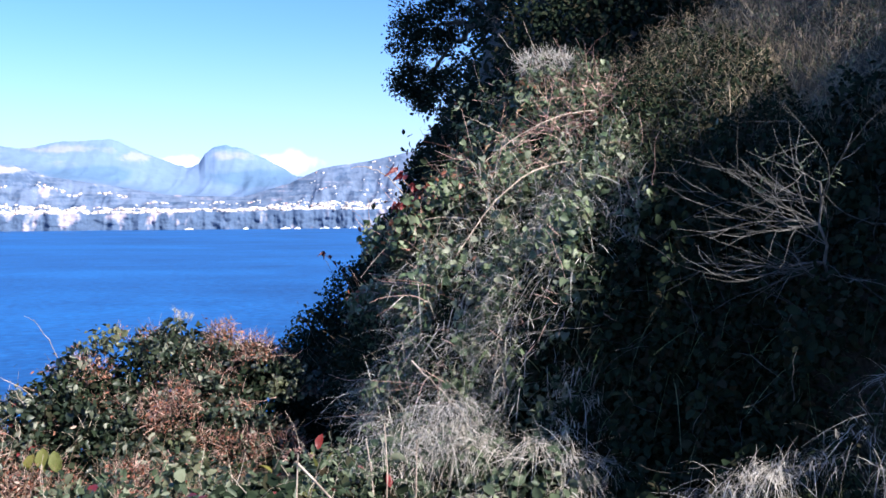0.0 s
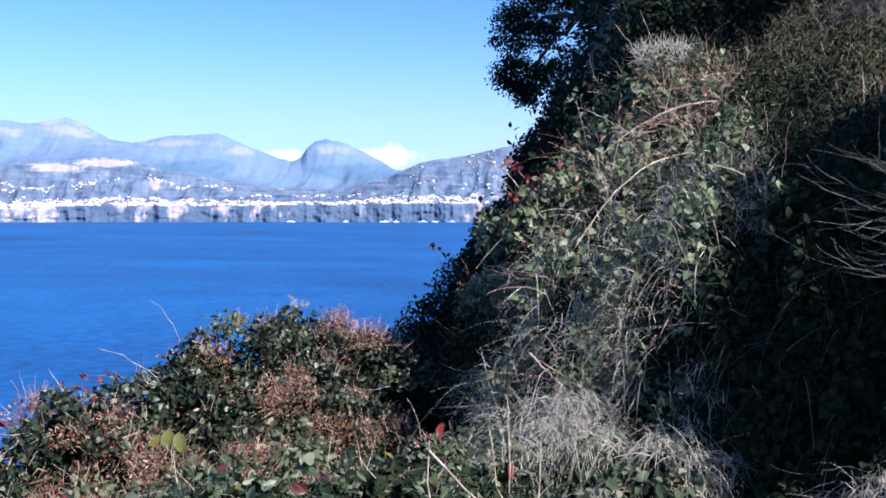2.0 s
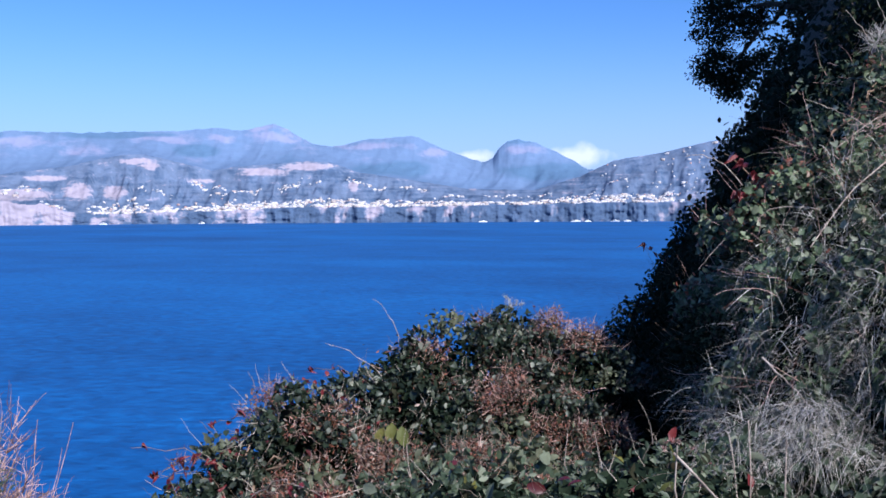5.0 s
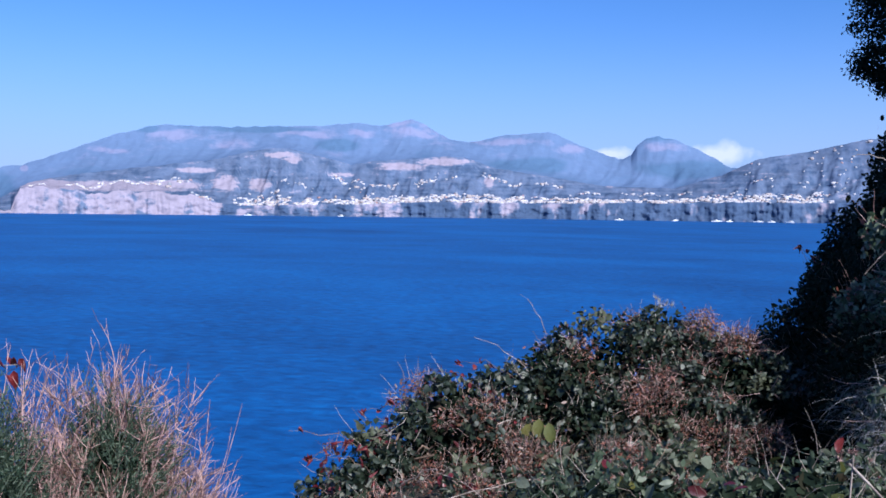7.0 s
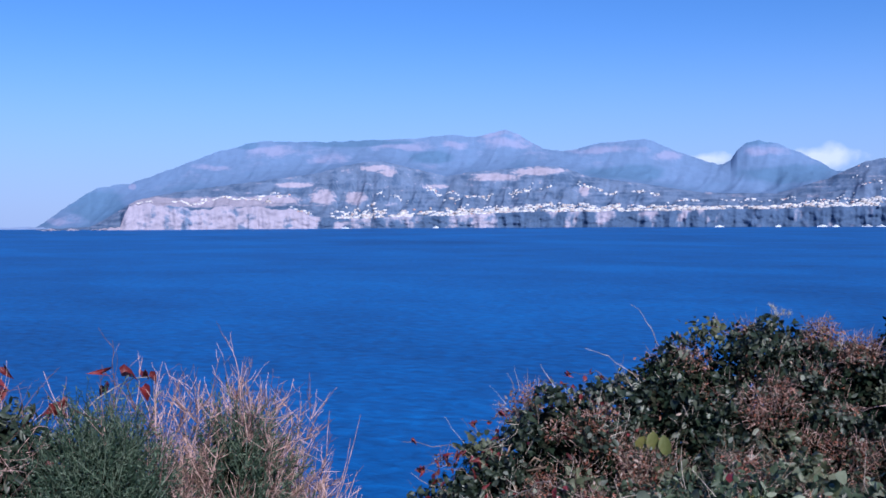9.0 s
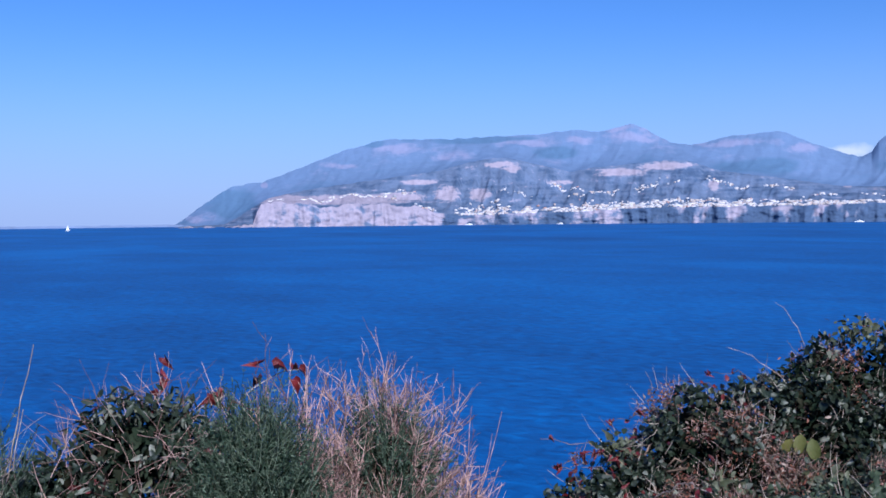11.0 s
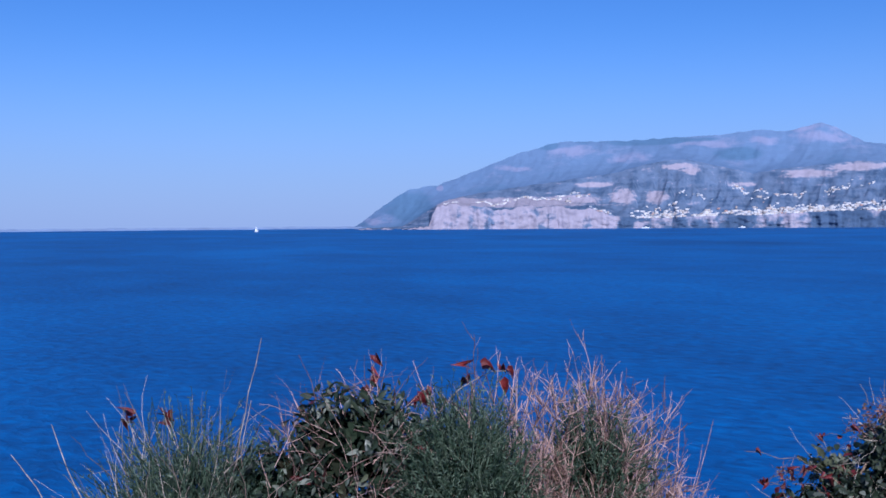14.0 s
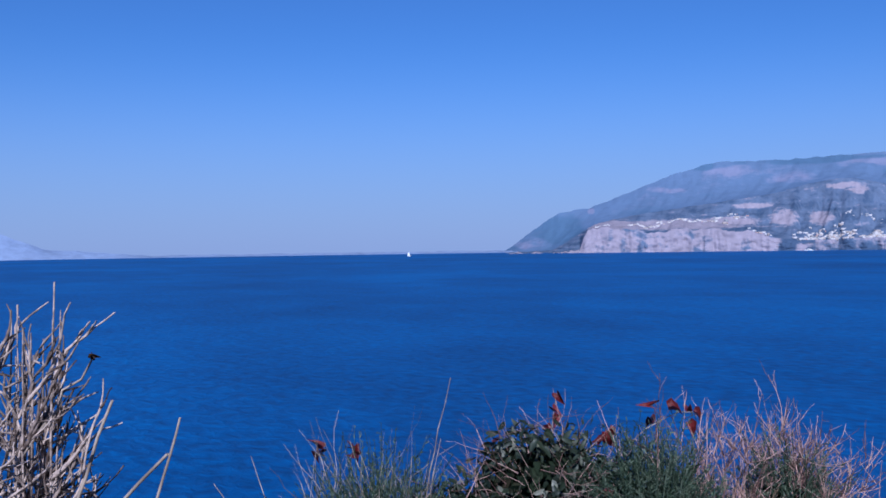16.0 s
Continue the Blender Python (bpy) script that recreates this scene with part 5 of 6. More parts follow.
feathery("wormwood_bush", [(-2.08, 1.0, 0.80, 0.17, 0.15, 0.24), (-2.0, 0.98, 0.62, 0.2, 0.17, 0.24)], "fine-leaved grey-green wormwood bush on the cliff edge", 2900, 0.1)
feathery("wormwood_bush", [(-1.98, 1.32, 0.80, 0.10, 0.10, 0.22), (-1.92, 1.28, 0.6, 0.14, 0.14, 0.22)], "small grey-green wormwood bush at the dry bush's foot", 1300, 0.1)
ob, base = feathery("wispy_bush", [(-2.36, 0.46, 0.70, 0.22, 0.16, 0.24), (-2.26, 0.55, 0.62, 0.2, 0.14, 0.22)], "wispy grey-green bush with thin upright shoots", 2300, 0.15)
twiglets(ob, base, [(-2.38, 0.44, 0.78, 0.24, 0.18, 0.2)], 190, 0.2, 0.0009, PALETWIG, "upright_growth", 0.35, 1.0, "thin dry upright shoots")
for a, b in (((-2.3, 0.5, 0.8), (-2.18, 0.55, 1.25)), ((-2.3, 0.49, 0.8), (-2.19, 0.53, 1.12)), ((-2.4, 0.3, 0.7), (-2.62, 0.15, 0.98)), ((-2.4, 0.3, 0.65), (-2.6, 0.1, 0.9)), ((-2.4, 0.3, 0.7), (-2.55, 0.22, 1.05))):
    spray(ob, base, arc(a, b, 0.0, 8, 0.008), 0.0018, PALETWIG, OLIVE, 0, (0.02, 0.03), name="dry_shoot")
for a, b, n in (((-2.5, 0.55, 0.8), (-2.64, 0.5, 1.04), 3), ((-2.5, 0.45, 0.8), (-2.66, 0.42, 1.03), 3)):
    spray(ob, base, arc(a, b, 0.0, 6, 0.008), 0.002, PALETWIG, CRIMSON, n, (0.03, 0.04), "curled", name="red_shoot", start=0.9)


def dry_bush(name, at, label, n, height, spread, mat, thick=0.0032, forks=4, lean=(0, 0, 0), bend=0.10, low=2, fork=(0.15, 0.42), tall=(0.6, 1.12), lift=0.12, slim=0.55):
    """A leafless bush of stiff upright twigs: each main branch with its forks is one part."""
    ob = root(name, at, label, "bush")
    lines, rad = [], []
    for k in range(n):
        a = rng.uniform(0, 2 * np.pi)
        tilt = spread * math.sqrt(rng.random())
        d = np.array([math.cos(a) * tilt, math.sin(a) * tilt, 1.0]) + np.array(lean)
        start = np.array([math.cos(a), math.sin(a), 0]) * 0.05 * rng.random()
        b = wander(start, d, height * rng.uniform(*tall), 9, bend, 0.06)
        part("branch", mesh_of("branch", *tubes([b], [(thick, thick * 0.35)], 5), True), mat, ob)
        for f in range(forks):
            i = rng.integers(low, 9)
            q = wander(b[i], unit(b[i] - b[i - 1]) + rng.normal(size=3) * 0.45, height * rng.uniform(*fork), 6, 0.1, lift)
            lines.append(q)
            rad.append((thick * slim, thick * slim * 0.6))
            if rng.random() < 0.7:
                j = rng.integers(1, 5)
                lines.append(wander(q[j], unit(q[j] - q[j - 1]) + rng.normal(size=3) * 0.5, height * rng.uniform(0.08, 0.2), 4, 0.1, 0.1))
                rad.append((thick * 0.4, thick * 0.25))
    part("twig_mass", mesh_of("twig_mass", *tubes(lines, rad, 5), True), mat, ob, "", "stuff")
    return ob


rng = np.random.default_rng(15)


def broom(at, label, n, reach, height, lean=0.0, mat=None, forks=12):
    """A round leafless bush: branches that leave the foot, bow outwards and turn up, beset with stiff forking twigs."""
    ob = root("dry_broom", at, label, "bush", "dry broom bushes")
    lines, rad = [], []
    for k in range(n):
        turn, f = rng.uniform(0, 2 * np.pi), math.sqrt(rng.random())
        out = np.array([math.cos(turn), math.sin(turn), 0.0])
        tip = out * reach * f + UP * height * (1.0 - 0.62 * f * f) * rng.uniform(0.72, 1.1) + np.array([0, lean, 0])
        t = np.linspace(0, 1, 11)[:, None]
        b = out * 0.03 * rng.random() + tip * t + out * (0.35 * reach * f) * np.sin(np.pi * t) * 0.5
        b = b + np.cumsum(rng.normal(size=b.shape) * 0.006, axis=0)
        part("branch", mesh_of("branch", *tubes([b], [(0.0017, 0.0006)], 5), True), mat, ob)
        for _ in range(forks):
            i = rng.integers(4, 11)
            d = unit(b[i] - b[i - 1]) + rng.normal(size=3) * 0.5 + 0.25 * UP + 0.25 * out
            q = wander(b[i], d, rng.uniform(0.04, 0.14), 6, 0.1, 0.03)
            lines.append(q)
            rad.append((0.0011, 0.0005))
            for _ in range(3):
                j = rng.integers(1, 6)
                lines.append(wander(q[j], unit(q[j] - q[j - 1]) + rng.normal(size=3) * 0.6, rng.uniform(0.02, 0.07), 4, 0.12, 0.05))
                rad.append((0.0008, 0.0004))
    part("twig_mass", mesh_of("twig_mass", *tubes(lines, rad, 4), True), mat, ob, "", "stuff")
    return ob


broom(on_ground(-2.06, 1.31), "dry leafless broom bush of pinkish-brown twigs on the cliff edge", 150, 0.265, 0.61, 0.04, PINKTWIG, 17)
# Second broom inside the first, dark brown to colour in its inner shade.
broom(on_ground(-2.02, 1.33), "dense inner twigs of the dry broom bush, dark brown for shade", 70, 0.22, 0.44, 0.0, BROWNTWIG, 12)
broom(on_ground(-2.12, 1.10), "sparse dry pinkish twigs between the green bushes", 40, 0.22, 0.66, 0.0, PINKTWIG, 9)
edge_shoots = root("dry_shoots", on_ground(-1.98, 1.55), "long bare shoots reaching out beside the dry broom bush", "shoots")
foot = np.array(edge_shoots.location)
for tip, bow in (((-1.96, 1.74, 0.96), 0.0), ((-1.97, 1.71, 0.90), -0.01), ((-1.93, 1.69, 0.82), 0.0), ((-2.0, 1.66, 0.98), 0.01)):
    line = arc((0, 0, -0.03), np.array(tip) - foot, bow, 9, 0.006)
    part("shoot", mesh_of("shoot", *tubes([line], [(0.002, 0.0007)], 5), True), PINKTWIG, edge_shoots)
low_dry = on_ground(-2.12, 0.8)
dry_bush("dry_brush", low_dry, "low tangle of dry reddish twigs under the creeper", 90, 0.4, 0.8, PINKTWIG, 0.0012, 9, bend=0.36, slim=0.7)


def smilax():
    lobes = [(-2.28, 0.82, 0.93, 0.18, 0.2, 0.17), (-2.26, 0.64, 0.84, 0.16, 0.14, 0.16), (-2.2, 0.70, 0.76, 0.18, 0.2, 0.2), (-2.18, 0.84, 0.74, 0.17, 0.15, 0.2)]
    ob, base = shrub("smilax_creeper", lobes, "creeper with heart-shaped dark green leaves climbing over dry twigs", "creeper")
    stems(ob, base, lobes, 8, 0.004)
    foliage(ob, base, clumped(lobes, 22, (0.035, 0.075)), "spear", EVERGREEN, 3600, (0.016, 0.036), 280, spread=1.3, inner=0.4, outer=1.25, down=0.9)
    # Dark inner leaves stand in for shade under the creeper.
    foliage(ob, base, [(*l[:3], *(0.8 * v for v in l[3:])) for l in lobes] + [(-2.18, 0.75, 0.6, 0.16, 0.2, 0.16)], "heart", SHADELEAF, 2600, (0.025, 0.04), 0, "inner_foliage", inner=0.2, outer=1.0)
    foliage(ob, base, lobes, "spear", OLIVE, 160, (0.018, 0.034), 60, "pale_foliage", label="paler olive leaves", down=0.9)
    foliage(ob, base, lobes, "heart", CRIMSON, 18, (0.03, 0.04), 12, "red_foliage", label="red leaves")
    twiglets(ob, base, lobes, 520, 0.12, 0.0009, PINKTWIG, "twig_mass", 0.6, 0.2)
    for a, b, r, n in (((-2.3, 0.95, 0.9), (-2.16, 1.2, 1.12), 0.05, 3), ((-2.4, 0.9, 0.9), (-2.42, 0.98, 1.15), 0.0, 7), ((-2.3, 0.95, 0.95), (-2.3, 1.08, 1.06), 0.03, 6)):
        cane = spray(ob, base, arc(a, b, r, 8, 0.006), 0.002, PALETWIG, CRIMSON, n, (0.025, 0.04), "curled", name="runner", start=0.6)
    big = np.array([(-2.17, 1.13, 1.13), (-2.19, 1.09, 1.14), (-2.15, 1.17, 1.10), (-2.24, 1.0, 1.08)])
    single_leaves(ob, "curled", CRIMSON, big - np.array(base), np.array([(0.3, 0.5, 0.1), (0.4, -0.5, 0.2), (0.4, 0.2, -0.7), (0.3, 0.1, -1.0)]), np.array([(0.6, -0.3, 0.8), (0.8, -0.3, 0.3), (0.7, -0.5, 0.5), (0.7, -0.6, 0.2)]),
                  np.array([0.044, 0.04, 0.045, 0.046]), label="large curled rust-red leaf")


smilax()
rng = np.random.default_rng(21)


def knotted(lines, radii, sides=6):
    """Tapering stems with knots along them."""
    v, f = tubes(lines, radii, sides)
    mid = np.repeat(np.concatenate([np.asarray(q, float) for q in lines]), sides, axis=0)
    k = np.repeat(rng.uniform(0.75, 1.4, len(v) // sides), sides) * rng.uniform(0.88, 1.12, len(v))
    return mid + (v - mid) * k[:, None], f


def knobbly_shrub():
    at = on_ground(-1.205, -0.365)
    ob = root("pale_dry_shrub", at, "tall leafless shrub of pale weathered twigs beside the path", "shrub")
    tall = 1.565 - at[2]
    lines, rad = [], []
    for k in range(40):
        a, r = rng.uniform(0, 2 * np.pi), 0.07 * math.sqrt(rng.random())
        out = np.array([math.cos(a), math.sin(a), 0.0])
        node = out * r + UP * (tall - 0.03 - 0.13 * rng.random() - 0.5 * r)
        stem = arc(out * 0.02 * rng.random() - UP * 0.04, node, 0.0, 40, 0.003)
        part("branch", mesh_of("branch", *knotted([stem], [(0.0031, 0.0006)]), True), DRYTWIG, ob)
        for _ in range(11):
            i = rng.integers(26, 39)
            way = UP * 0.7 + out * rng.uniform(0.0, 0.9) + rng.normal(size=3) * 0.35
            fork = wander(stem[i], way, rng.uniform(0.03, 0.1), 9, 0.15, 0.07)
            lines.append(fork)
            rad.append((0.0017, 0.0005))
            for _ in range(4):
                j = rng.integers(1, 8)
                lines.append(wander(fork[j], unit(fork[j] - fork[j - 1]) + rng.normal(size=3) * 0.5, rng.uniform(0.008, 0.034), 5, 0.16, 0.05))
                rad.append((0.0011, 0.0004))
    part("twig_mass", mesh_of("twig_mass", *knotted(lines, rad, 5), True), DRYTWIG, ob, "", "stuff")
    for b in ((0.06, 0.07, tall - 0.19), (0.075, 0.10, tall - 0.21)):
        q = wander((0.02, 0.02, tall - 0.32), np.array(b) - np.array((0.02, 0.02, tall - 0.32)), 0.19, 6, 0.05)
        part("branch", mesh_of("branch", *tubes([q], [(0.002, 0.0012)], 5), True), PALETWIG, ob)
    cup = np.array((0.03, 0.075, tall - 0.12))
    part("twig", mesh_of("twig", *tubes([arc((0.01, 0.02, tall - 0.2), cup, 0.0, 6, 0.003)], [(0.0014, 0.0009)], 5), True), PALETWIG, ob)
    single_leaves(ob, "curled", BROWNHUSK, np.tile(cup, (6, 1)), UP + 0.6 * rng.normal(size=(6, 3)), rng.normal(size=(6, 3)), rng.uniform(0.005, 0.008, 6), "husk", "dry brown seed husk")


BROWNHUSK = leaf_material("seed_husk", [(0.05, 0.03, 0.02), (0.12, 0.07, 0.045)], 0.8, 0.1, 0.1)
knobbly_shrub()


def bud_plant():
    """Dark fleshy buds on a clump of thin stems."""
    at = on_ground(-1.155, -0.255)
    ob = root("budding_plant", at, "small plant with dark green fleshy buds and one reddish bud", "plant")
    for x, y, z, r, mat in ((-1.166, -0.271, 1.308, 0.007, SHADELEAF), (-1.157, -0.258, 1.306, 0.007, SHADELEAF), (-1.151, -0.244, 1.300, 0.008, WEED), (-1.144, -0.231, 1.311, 0.006, CRIMSON)):
        tip = np.array((x, y, z)) - np.array(at)
        stem = part("stem", mesh_of("stem", *tubes([arc(rng.normal(size=3) * 0.01, tip - UP * 0.02, 0.0, 8, 0.004)], [(0.002, 0.0015)], 6), True), BROWNTWIG, ob)
        t = np.linspace(0, 1, 9)
        rings = [tip + UP * (0.03 * k - 0.02) for k in t]
        v, f = tubes([rings], [(1.0, 1.0)], 8)
        mid = np.repeat(np.array(rings), 8, axis=0)
        v = mid + (v - mid) * np.repeat(r * np.sin(np.pi * np.clip(t, 0.03, 0.985)) ** 0.7, 8)[:, None]
        part("bud", mesh_of("bud", v, f, True), mat, stem)


bud_plant()
for x, y, z in ((-1.188, -0.208, 1.322), (-1.176, -0.186, 1.326), (-1.19, -0.215, 1.30)):
    st = root("dry_stalk", on_ground(x + 0.02, y - 0.01), "short pale dry stalk beside the path", "stalk", "dry stalks")
    g = np.array(st.location)
    part("stalk", mesh_of("stalk", *tubes([wander(g * 0, np.array((x, y, z)) - g, float(np.linalg.norm(np.array((x, y, z)) - g)), 14, 0.03)], [(0.0016, 0.001)], 6), True), PALETWIG, st)
stick = root("dry_stalk", on_ground(-1.18, -0.30), "single pale dry stalk beside the path", "stalk", "dry stalks")
g = np.array(stick.location)
bow = np.array([(-1.18, -0.30, g[2]), (-1.178, -0.295, 0.8), (-1.17, -0.275, 1.2), (-1.157, -0.253, 1.32), (-1.148, -0.234, 1.37), (-1.144, -0.229, 1.398)]) - g
t = np.linspace(0, 1, 24) * (len(bow) - 1)
bow = np.stack([np.interp(t, np.arange(len(bow)), bow[:, k]) for k in range(3)], -1)
for _ in range(12):
    bow[1:-1] = (bow[:-2] + bow[1:-1] + bow[2:]) / 3
part("stalk", mesh_of("stalk", *tubes([bow], [(0.0018, 0.001)], 6), True), PALETWIG, stick)


# ---- the town on the far cliffs ----
PLASTER = [paint("white_plaster", (0.54, 0.51, 0.52)), paint("cream_plaster", (0.40, 0.34, 0.32)), paint("rose_plaster", (0.42, 0.26, 0.24)), paint("grey_plaster", (0.30, 0.31, 0.35))]
ROOFS = [paint("flat_roof", (0.55, 0.53, 0.52)), paint("clay_tile_roof", (0.42, 0.26, 0.20))]


def box(w, d, h, z0=0.0):
    v = [(x * w / 2, y * d / 2, z0 + z * h) for z in (0, 1) for y in (-1, 1) for x in (-1, 1)]
    f = [(0, 2, 3, 1), (4, 5, 7, 6), (0, 1, 5, 4), (2, 6, 7, 3), (0, 4, 6, 2), (1, 3, 7, 5)]
    return np.array(v, float), np.array(f)


def gable(w, d, h, z0):
    v = [(-w / 2, -d / 2, z0), (w / 2, -d / 2, z0), (w / 2, d / 2, z0), (-w / 2, d / 2, z0), (-w / 2, 0, z0 + h), (w / 2, 0, z0 + h)]
    f = [(0, 1, 5, 4), (2, 3, 4, 5), (3, 0, 4, 4), (1, 2, 5, 5), (0, 3, 2, 1)]
    return np.array(v, float), np.array(f)


def tri_gable(w, d, h, z0):
    v, _ = gable(w, d, h, z0)
    return v, np.array([(0, 1, 5), (0, 5, 4), (2, 3, 4), (2, 4, 5), (3, 0, 4), (1, 2, 5)])


HOUSES = []
for wide, deep_, tall, colour, roofed in ((14, 11, 9, 0, 0), (20, 12, 12, 0, 0), (11, 10, 7, 1, 1), (26, 14, 14, 1, 0), (13, 10, 8, 2, 1), (34, 14, 13, 0, 0), (9, 9, 17, 1, 1), (16, 12, 10, 3, 0)):
    wall = mesh_of("wall", *box(wide, deep_, tall + 6, -6))
    wall.materials.append(PLASTER[colour])
    if roofed:
        top = mesh_of("roof", *tri_gable(wide + 1, deep_ + 1, 2.8, tall))
        top.materials.append(ROOFS[1])
    else:
        top = mesh_of("roof", *box(wide * 0.96, deep_ * 0.96, 0.8, tall))
        top.materials.append(ROOFS[0])
    HOUSES.append((wall, top, roofed, (wide, deep_, tall)))
HOUSE_LABEL = ["far white flat-roofed house of the cliff-top town", "far white apartment house of the cliff-top town", "far cream house with a tiled roof", "far cream hotel block of the cliff-top town",
               "far rose-coloured house with a tiled roof", "far long white hotel above the cliffs", "far bell tower among the town's roofs", "far grey apartment house of the town"]


def house_at(k, a, r, turn):
    wall, top, roofed, _ = HOUSES[k]
    b = radians(a)
    ob = root("house", (-r * math.sin(b), r * math.cos(b), coast_z(a, r) + 0.5), HOUSE_LABEL[k], "house", "houses of the far town")
    ob.rotation_euler = (0, 0, b + turn)
    ob.scale = (0.8, 0.8, 0.5)
    part("wall", wall, None, ob)
    part("roof", top, None, ob)


def town():
    n = 0
    while n < 280:
        a = rng.uniform(9.0, 42.8)
        r = shore_range(a) + 43 + 85 * rng.random() ** 1.5
        if a > 36 and rng.random() < 0.4 or rough(a * 1.1, r / 40, 12.0, 3) < -0.15:
            continue
        house_at(int(rng.choice(8, p=[0.26, 0.2, 0.12, 0.12, 0.08, 0.08, 0.02, 0.12])), a, r, rng.normal() * 0.4)
        n += 1
    for bearing, k, back in ((11.2, 3, 60), (10.4, 4, 60), (12.6, 5, 60), (20.5, 5, 55), (23.5, 6, 80), (27.5, 5, 60), (33.0, 5, 70), (37.2, 3, 70)):
        house_at(k, bearing, shore_range(bearing) + back, 0.1)
    # the rest of the roofs, past counting
    groups = {0: [], 1: [], 2: [], 3: []}
    spots = []
    while len(spots) < 3200:
        a = rng.uniform(8.5, 42.6)
        r = shore_range(a) + 42 + 120 * rng.random() ** 2.0 * (0.6 if a > 36 else 1.0)
        if rough(a * 1.1, r / 40, 12.0, 3) > -0.12 + 0.2 * rng.random():
            spots.append((a, r))
    # hamlets in rows along the roads on the slopes
    for c, width, back, depth, count in ((39.2, 2.0, 240, 12, 16), (48.6, 3.4, 255, 7, 60), (51.0, 2.0, 235, 6, 34), (46.4, 1.4, 290, 5, 16), (53.4, 1.0, 210, 6, 10), (36.2, 2.0, 330, 8, 34), (31.0, 2.5, 300, 12, 30), (27.0, 2.4, 345, 6, 34), (24.3, 1.8, 350, 8, 22), (22.0, 2.0, 300, 9, 18), (34.6, 3.0, 260, 10, 30),
                                          (12.0, 2.2, 250, 90, 22), (9.0, 2.5, 280, 110, 28), (7.5, 2.0, 330, 90, 20), (44.6, 1.3, 56, 10, 16), (46.0, 1.5, 230, 20, 14), (18.0, 4.0, 300, 20, 30), (41.0, 2.0, 150, 14, 24), (14.2, 2.0, 200, 30, 26)):
        for _ in range(count):
            a = c + rng.uniform(-0.5, 0.5) * width
            spots.append((a, min(4240, shore_range(a) + back + 14 * math.sin(a * 2.1) + rng.normal() * depth)))
    for a, r in spots:
        k = int(rng.choice(8, p=[0.34, 0.2, 0.12, 0.08, 0.08, 0.02, 0.01, 0.15]))
        w, d, h = HOUSES[k][3]
        s = rng.uniform(0.3, 0.72)
        v, f = box(w * s, d * s, 0.62 * h * s + 5, -5)
        b, t = radians(a), radians(a) + rng.normal() * 0.4
        x, y = v[:, 0] * math.cos(t) - v[:, 1] * math.sin(t), v[:, 0] * math.sin(t) + v[:, 1] * math.cos(t)
        groups[(0, 0, 1, 1, 2, 0, 1, 3)[k]].append((np.stack((x - r * math.sin(b), y + r * math.cos(b), v[:, 2] + coast_z(a, r)), -1), f))
    for k, items in groups.items():
        vs = np.concatenate([v for v, _ in items])
        fs = np.concatenate([f + 8 * i for i, (_, f) in enumerate(items)])
        me = mesh_of("far_houses", vs, fs)
        me.materials.append(PLASTER[k])
        tagged(new("far_houses", me), "many small far houses scattered over the slopes", "houses", kind="stuff")


town()

# ---- boats ----
HULL, SAIL, GLASSY = paint("white_hull", (0.8, 0.8, 0.8), 0.35), paint("white_sailcloth", (0.85, 0.84, 0.82), 0.8), paint("dark_cabin_glass", (0.03, 0.04, 0.05), 0.15)


def hull_mesh(length, beam, height):
    t = np.linspace(0, 1, 13)
    half = beam / 2 * np.minimum(1, 2.6 * (1 - t)) ** 0.6 * (0.8 + 0.2 * np.minimum(1, 4 * t))
    x = (t - 0.5) * length
    rows = [np.stack((x * f, s * half * g, np.full_like(x, z) + 0.15 * height * t ** 2), -1) for s, f, g, z in ((-1, 1, 1, height), (-1, 0.94, 0.7, 0.0), (1, 0.94, 0.7, 0.0), (1, 1, 1, height))]
    v = np.stack(rows, 1).reshape(-1, 3)
    f = []
    for i in range(12):
        for j in range(4):
            k = (j + 1) % 4
            f.append((4 * i + j, 4 * i + k, 4 * i + 4 + k, 4 * i + 4 + j))
    f.append((0, 1, 2, 3))
    return mesh_of("hull", v, f, True)


def yacht():
    b, r = radians(64.95), 3380.0
    ob = root("sailing_yacht", (-r * math.sin(b), r * math.cos(b), SEA - 0.3), "small white sailing yacht far out at sea", "boat")
    ob.rotation_euler = (0, 0, b + 0.5)
    part("hull", hull_mesh(15, 4.2, 1.9), HULL, ob)
    part("mast", mesh_of("mast", *tubes([np.array([(0.5, 0, 1.5), (0.5, 0, 10), (0.5, 0, 20)])], [(0.14, 0.08)], 6)), HULL, ob)
    for name, pts in (("mainsail", [(0.2, 0, 3), (-6, 0.9, 3.1), (-3.4, 1.2, 9), (-1.2, 0.6, 15), (0.3, 0, 19.5), (0.3, 0.1, 10)]), ("jib", [(7, 0, 2.4), (1.0, 1.0, 2.8), (1.6, 0.9, 9), (0.9, 0.2, 17.5), (3.8, 0.4, 9.5)])):
        v = np.array(pts, float)
        c = v.mean(0) + np.array([0, 0.5, 0])
        k = len(v)
        vs = np.concatenate((v, [c], v + np.array([0, 0.05, 0]), [c + np.array([0, 0.05, 0])]))
        f = [(i, (i + 1) % k, k) for i in range(k)] + [(k + 1 + (i + 1) % k, k + 1 + i, 2 * k + 1) for i in range(k)]
        part(name, mesh_of(name, vs, f), SAIL, ob)


yacht()


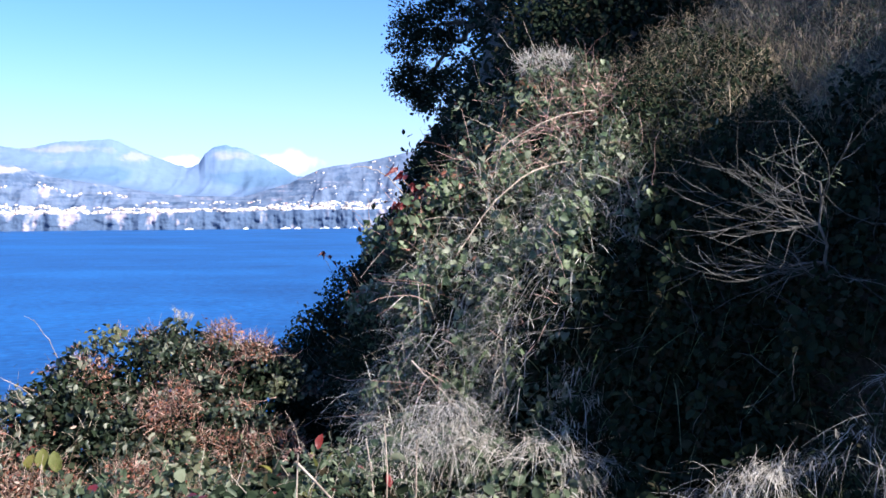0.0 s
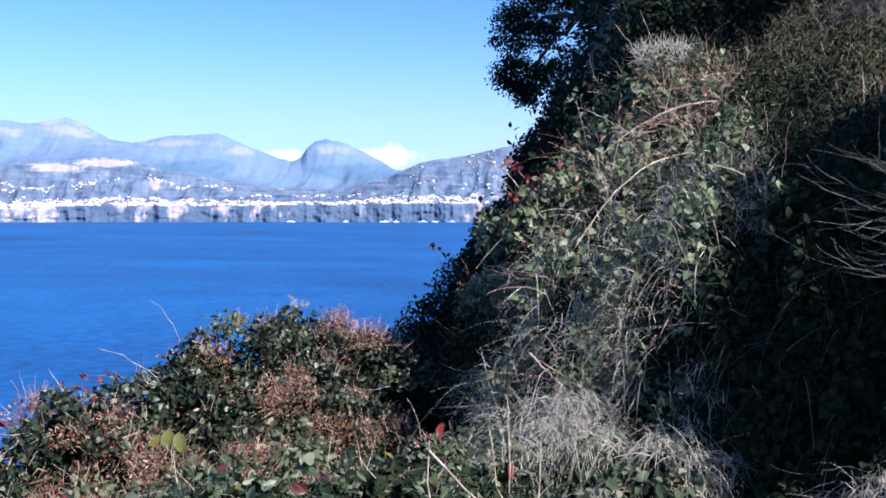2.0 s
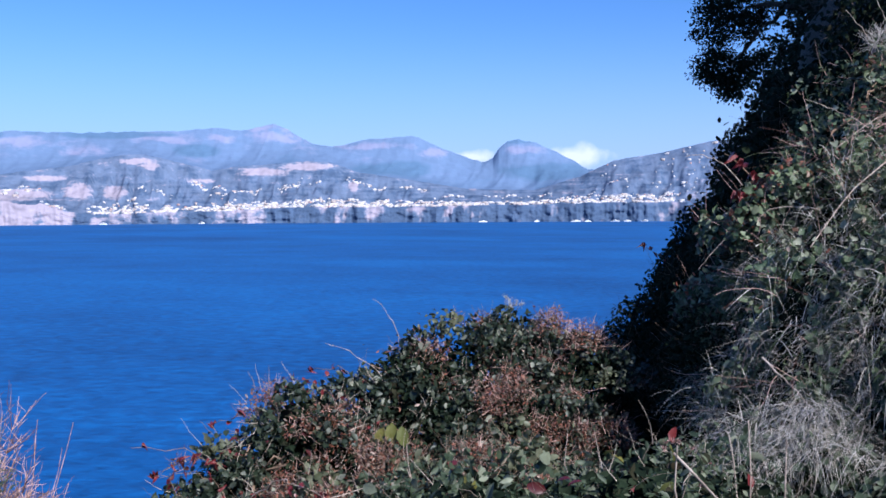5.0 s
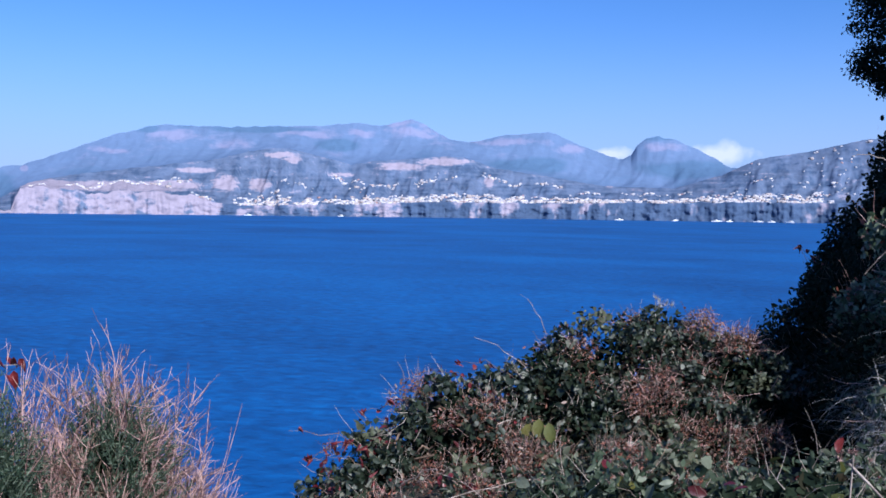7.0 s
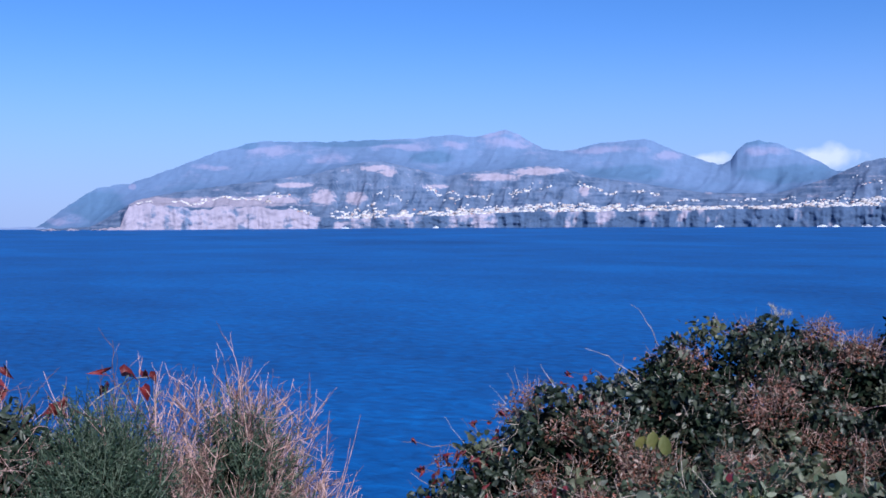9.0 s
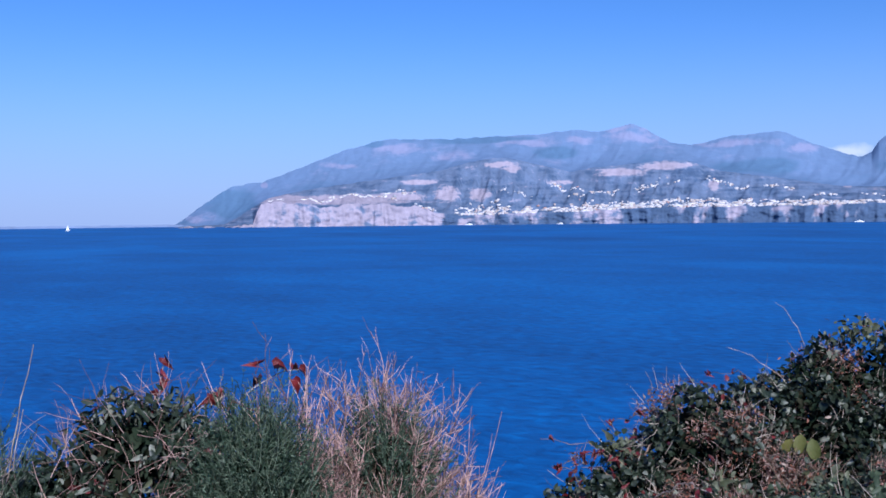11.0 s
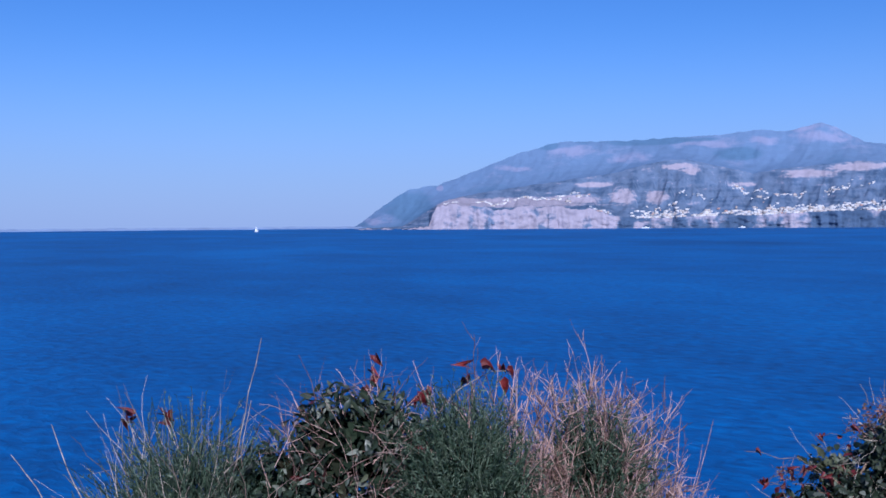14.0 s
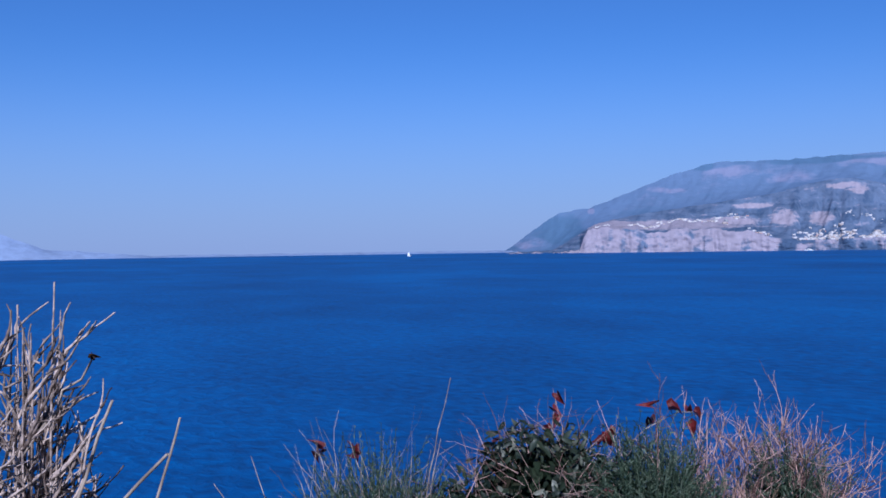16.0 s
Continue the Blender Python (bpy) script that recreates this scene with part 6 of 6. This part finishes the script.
def ferry(a, out, length):
    b, r = radians(a), shore_range(a) - out
    ob = root("ferry", (-r * math.sin(b), r * math.cos(b), SEA - 0.4), "white passenger ferry moored below the far cliffs", "boat", "ferries at the far harbour")
    ob.rotation_euler = (0, 0, b + rng.normal() * 0.3)
    part("hull", hull_mesh(length, length * 0.22, 3.2), HULL, ob)
    part("deckhouse", mesh_of("deckhouse", *box(length * 0.6, length * 0.16, 3.0, 3.0)), HULL, ob)
    part("window_band", mesh_of("window_band", *box(length * 0.57, length * 0.165, 1.0, 4.2)), GLASSY, ob, "dark window band")
    part("bridge", mesh_of("bridge", *box(length * 0.18, length * 0.12, 2.2, 6.0)), HULL, ob)


for a, out, length in ((20.1, 40, 34), (14.6, 30, 40), (13.9, 45, 26), (12.3, 30, 36), (11.6, 40, 28), (10.6, 30, 30), (16.9, 35, 22), (42.0, 30, 30), (36.6, 30, 26)):
    ferry(a, out, length)


# ---- low hazy coast and the volcano beyond the bay ----
def haze_coast():
    az = np.arange(58, 130, 0.25)
    cone = [(58, 0), (80, 0), (83, 0.25), (85.5, 0.45), (87.5, 1.25), (90, 2.4), (92, 3.2), (93, 3.3), (95, 2.5), (98, 1.3), (102, 0.5), (110, 0.1), (130, 0)]
    rows = []
    for a in az:
        r, b = 4400.0, radians(a)
        e = np.interp(a, [p for p, _ in cone], [q for _, q in cone])
        top = SEA + 9 + 5 * rough(a * 0.9, 2.0) + r * math.tan(radians(float(e)))
        for t in (0, 0.25, 0.5, 0.75, 1.0):
            rr = r + 150 * t
            rows.append((-rr * math.sin(b), rr * math.cos(b), SEA - 2 + (top - SEA + 2) * t))
    v = np.array(rows)
    i, j = np.meshgrid(np.arange(len(az) - 1), np.arange(4), indexing="ij")
    q = i * 5 + j
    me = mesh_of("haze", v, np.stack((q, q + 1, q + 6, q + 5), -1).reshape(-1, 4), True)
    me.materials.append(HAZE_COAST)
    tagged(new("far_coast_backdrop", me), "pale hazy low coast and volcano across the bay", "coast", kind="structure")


haze_coast()


# ---- the hill's own wood: cover up the slope, coloured dark for shade, and an unseen bush added on the brow above the path to shade the bank ----
def hill_wood():
    base = on_ground(2.0, 12.0)
    ob = root("hill_scrub", base, "dark evergreen wood covering the shaded hillside", "scrub", kind="stuff")
    keep = lambda x, y: x > cliff_edge(y) - 1.5
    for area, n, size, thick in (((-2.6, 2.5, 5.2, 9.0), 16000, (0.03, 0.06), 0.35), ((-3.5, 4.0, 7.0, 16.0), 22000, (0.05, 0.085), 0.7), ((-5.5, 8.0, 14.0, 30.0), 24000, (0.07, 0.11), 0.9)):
        cover(ob, base, area, "oval", SHADELEAF, n, size, thick, 0, "foliage", keep)


hill_wood()


def unseen_bush():
    # Out-of-view lobes, placed so that their shadow falls on the right bank.
    lobes = [(3.1, 1.0, 3.12, 0.26, 0.25, 0.3), (3.1, 1.0, 2.7, 0.27, 0.26, 0.38), (3.24, 1.2, 3.45, 0.28, 0.28, 0.36), (3.25, 1.2, 2.7, 0.35, 0.32, 0.4), (3.4, 1.48, 3.6, 0.46, 0.44, 0.48), (3.6, 1.95, 3.6, 0.6, 0.55, 0.45), (3.3, 1.3, 2.6, 0.4, 0.36, 0.4),
             (3.4, 1.7, 3.0, 0.55, 0.55, 0.45), (3.5, 2.2, 2.9, 0.5, 0.5, 0.4)]
    ob, base = shrub("unseen_bush", lobes, "unseen broad evergreen bush added on the hill's brow to shade the bank", "bush")
    stems(ob, base, lobes, 10, 0.02)
    foliage(ob, base, lobes, "oval", EVERGREEN, 13000, (0.05, 0.08), 0)
    foliage(ob, base, [(*l[:3], *(0.8 * v for v in l[3:])) for l in lobes], "oval", EVERGREEN, 7000, (0.06, 0.09), 0, "inner_foliage", inner=0.5, outer=1.0)


unseen_bush()
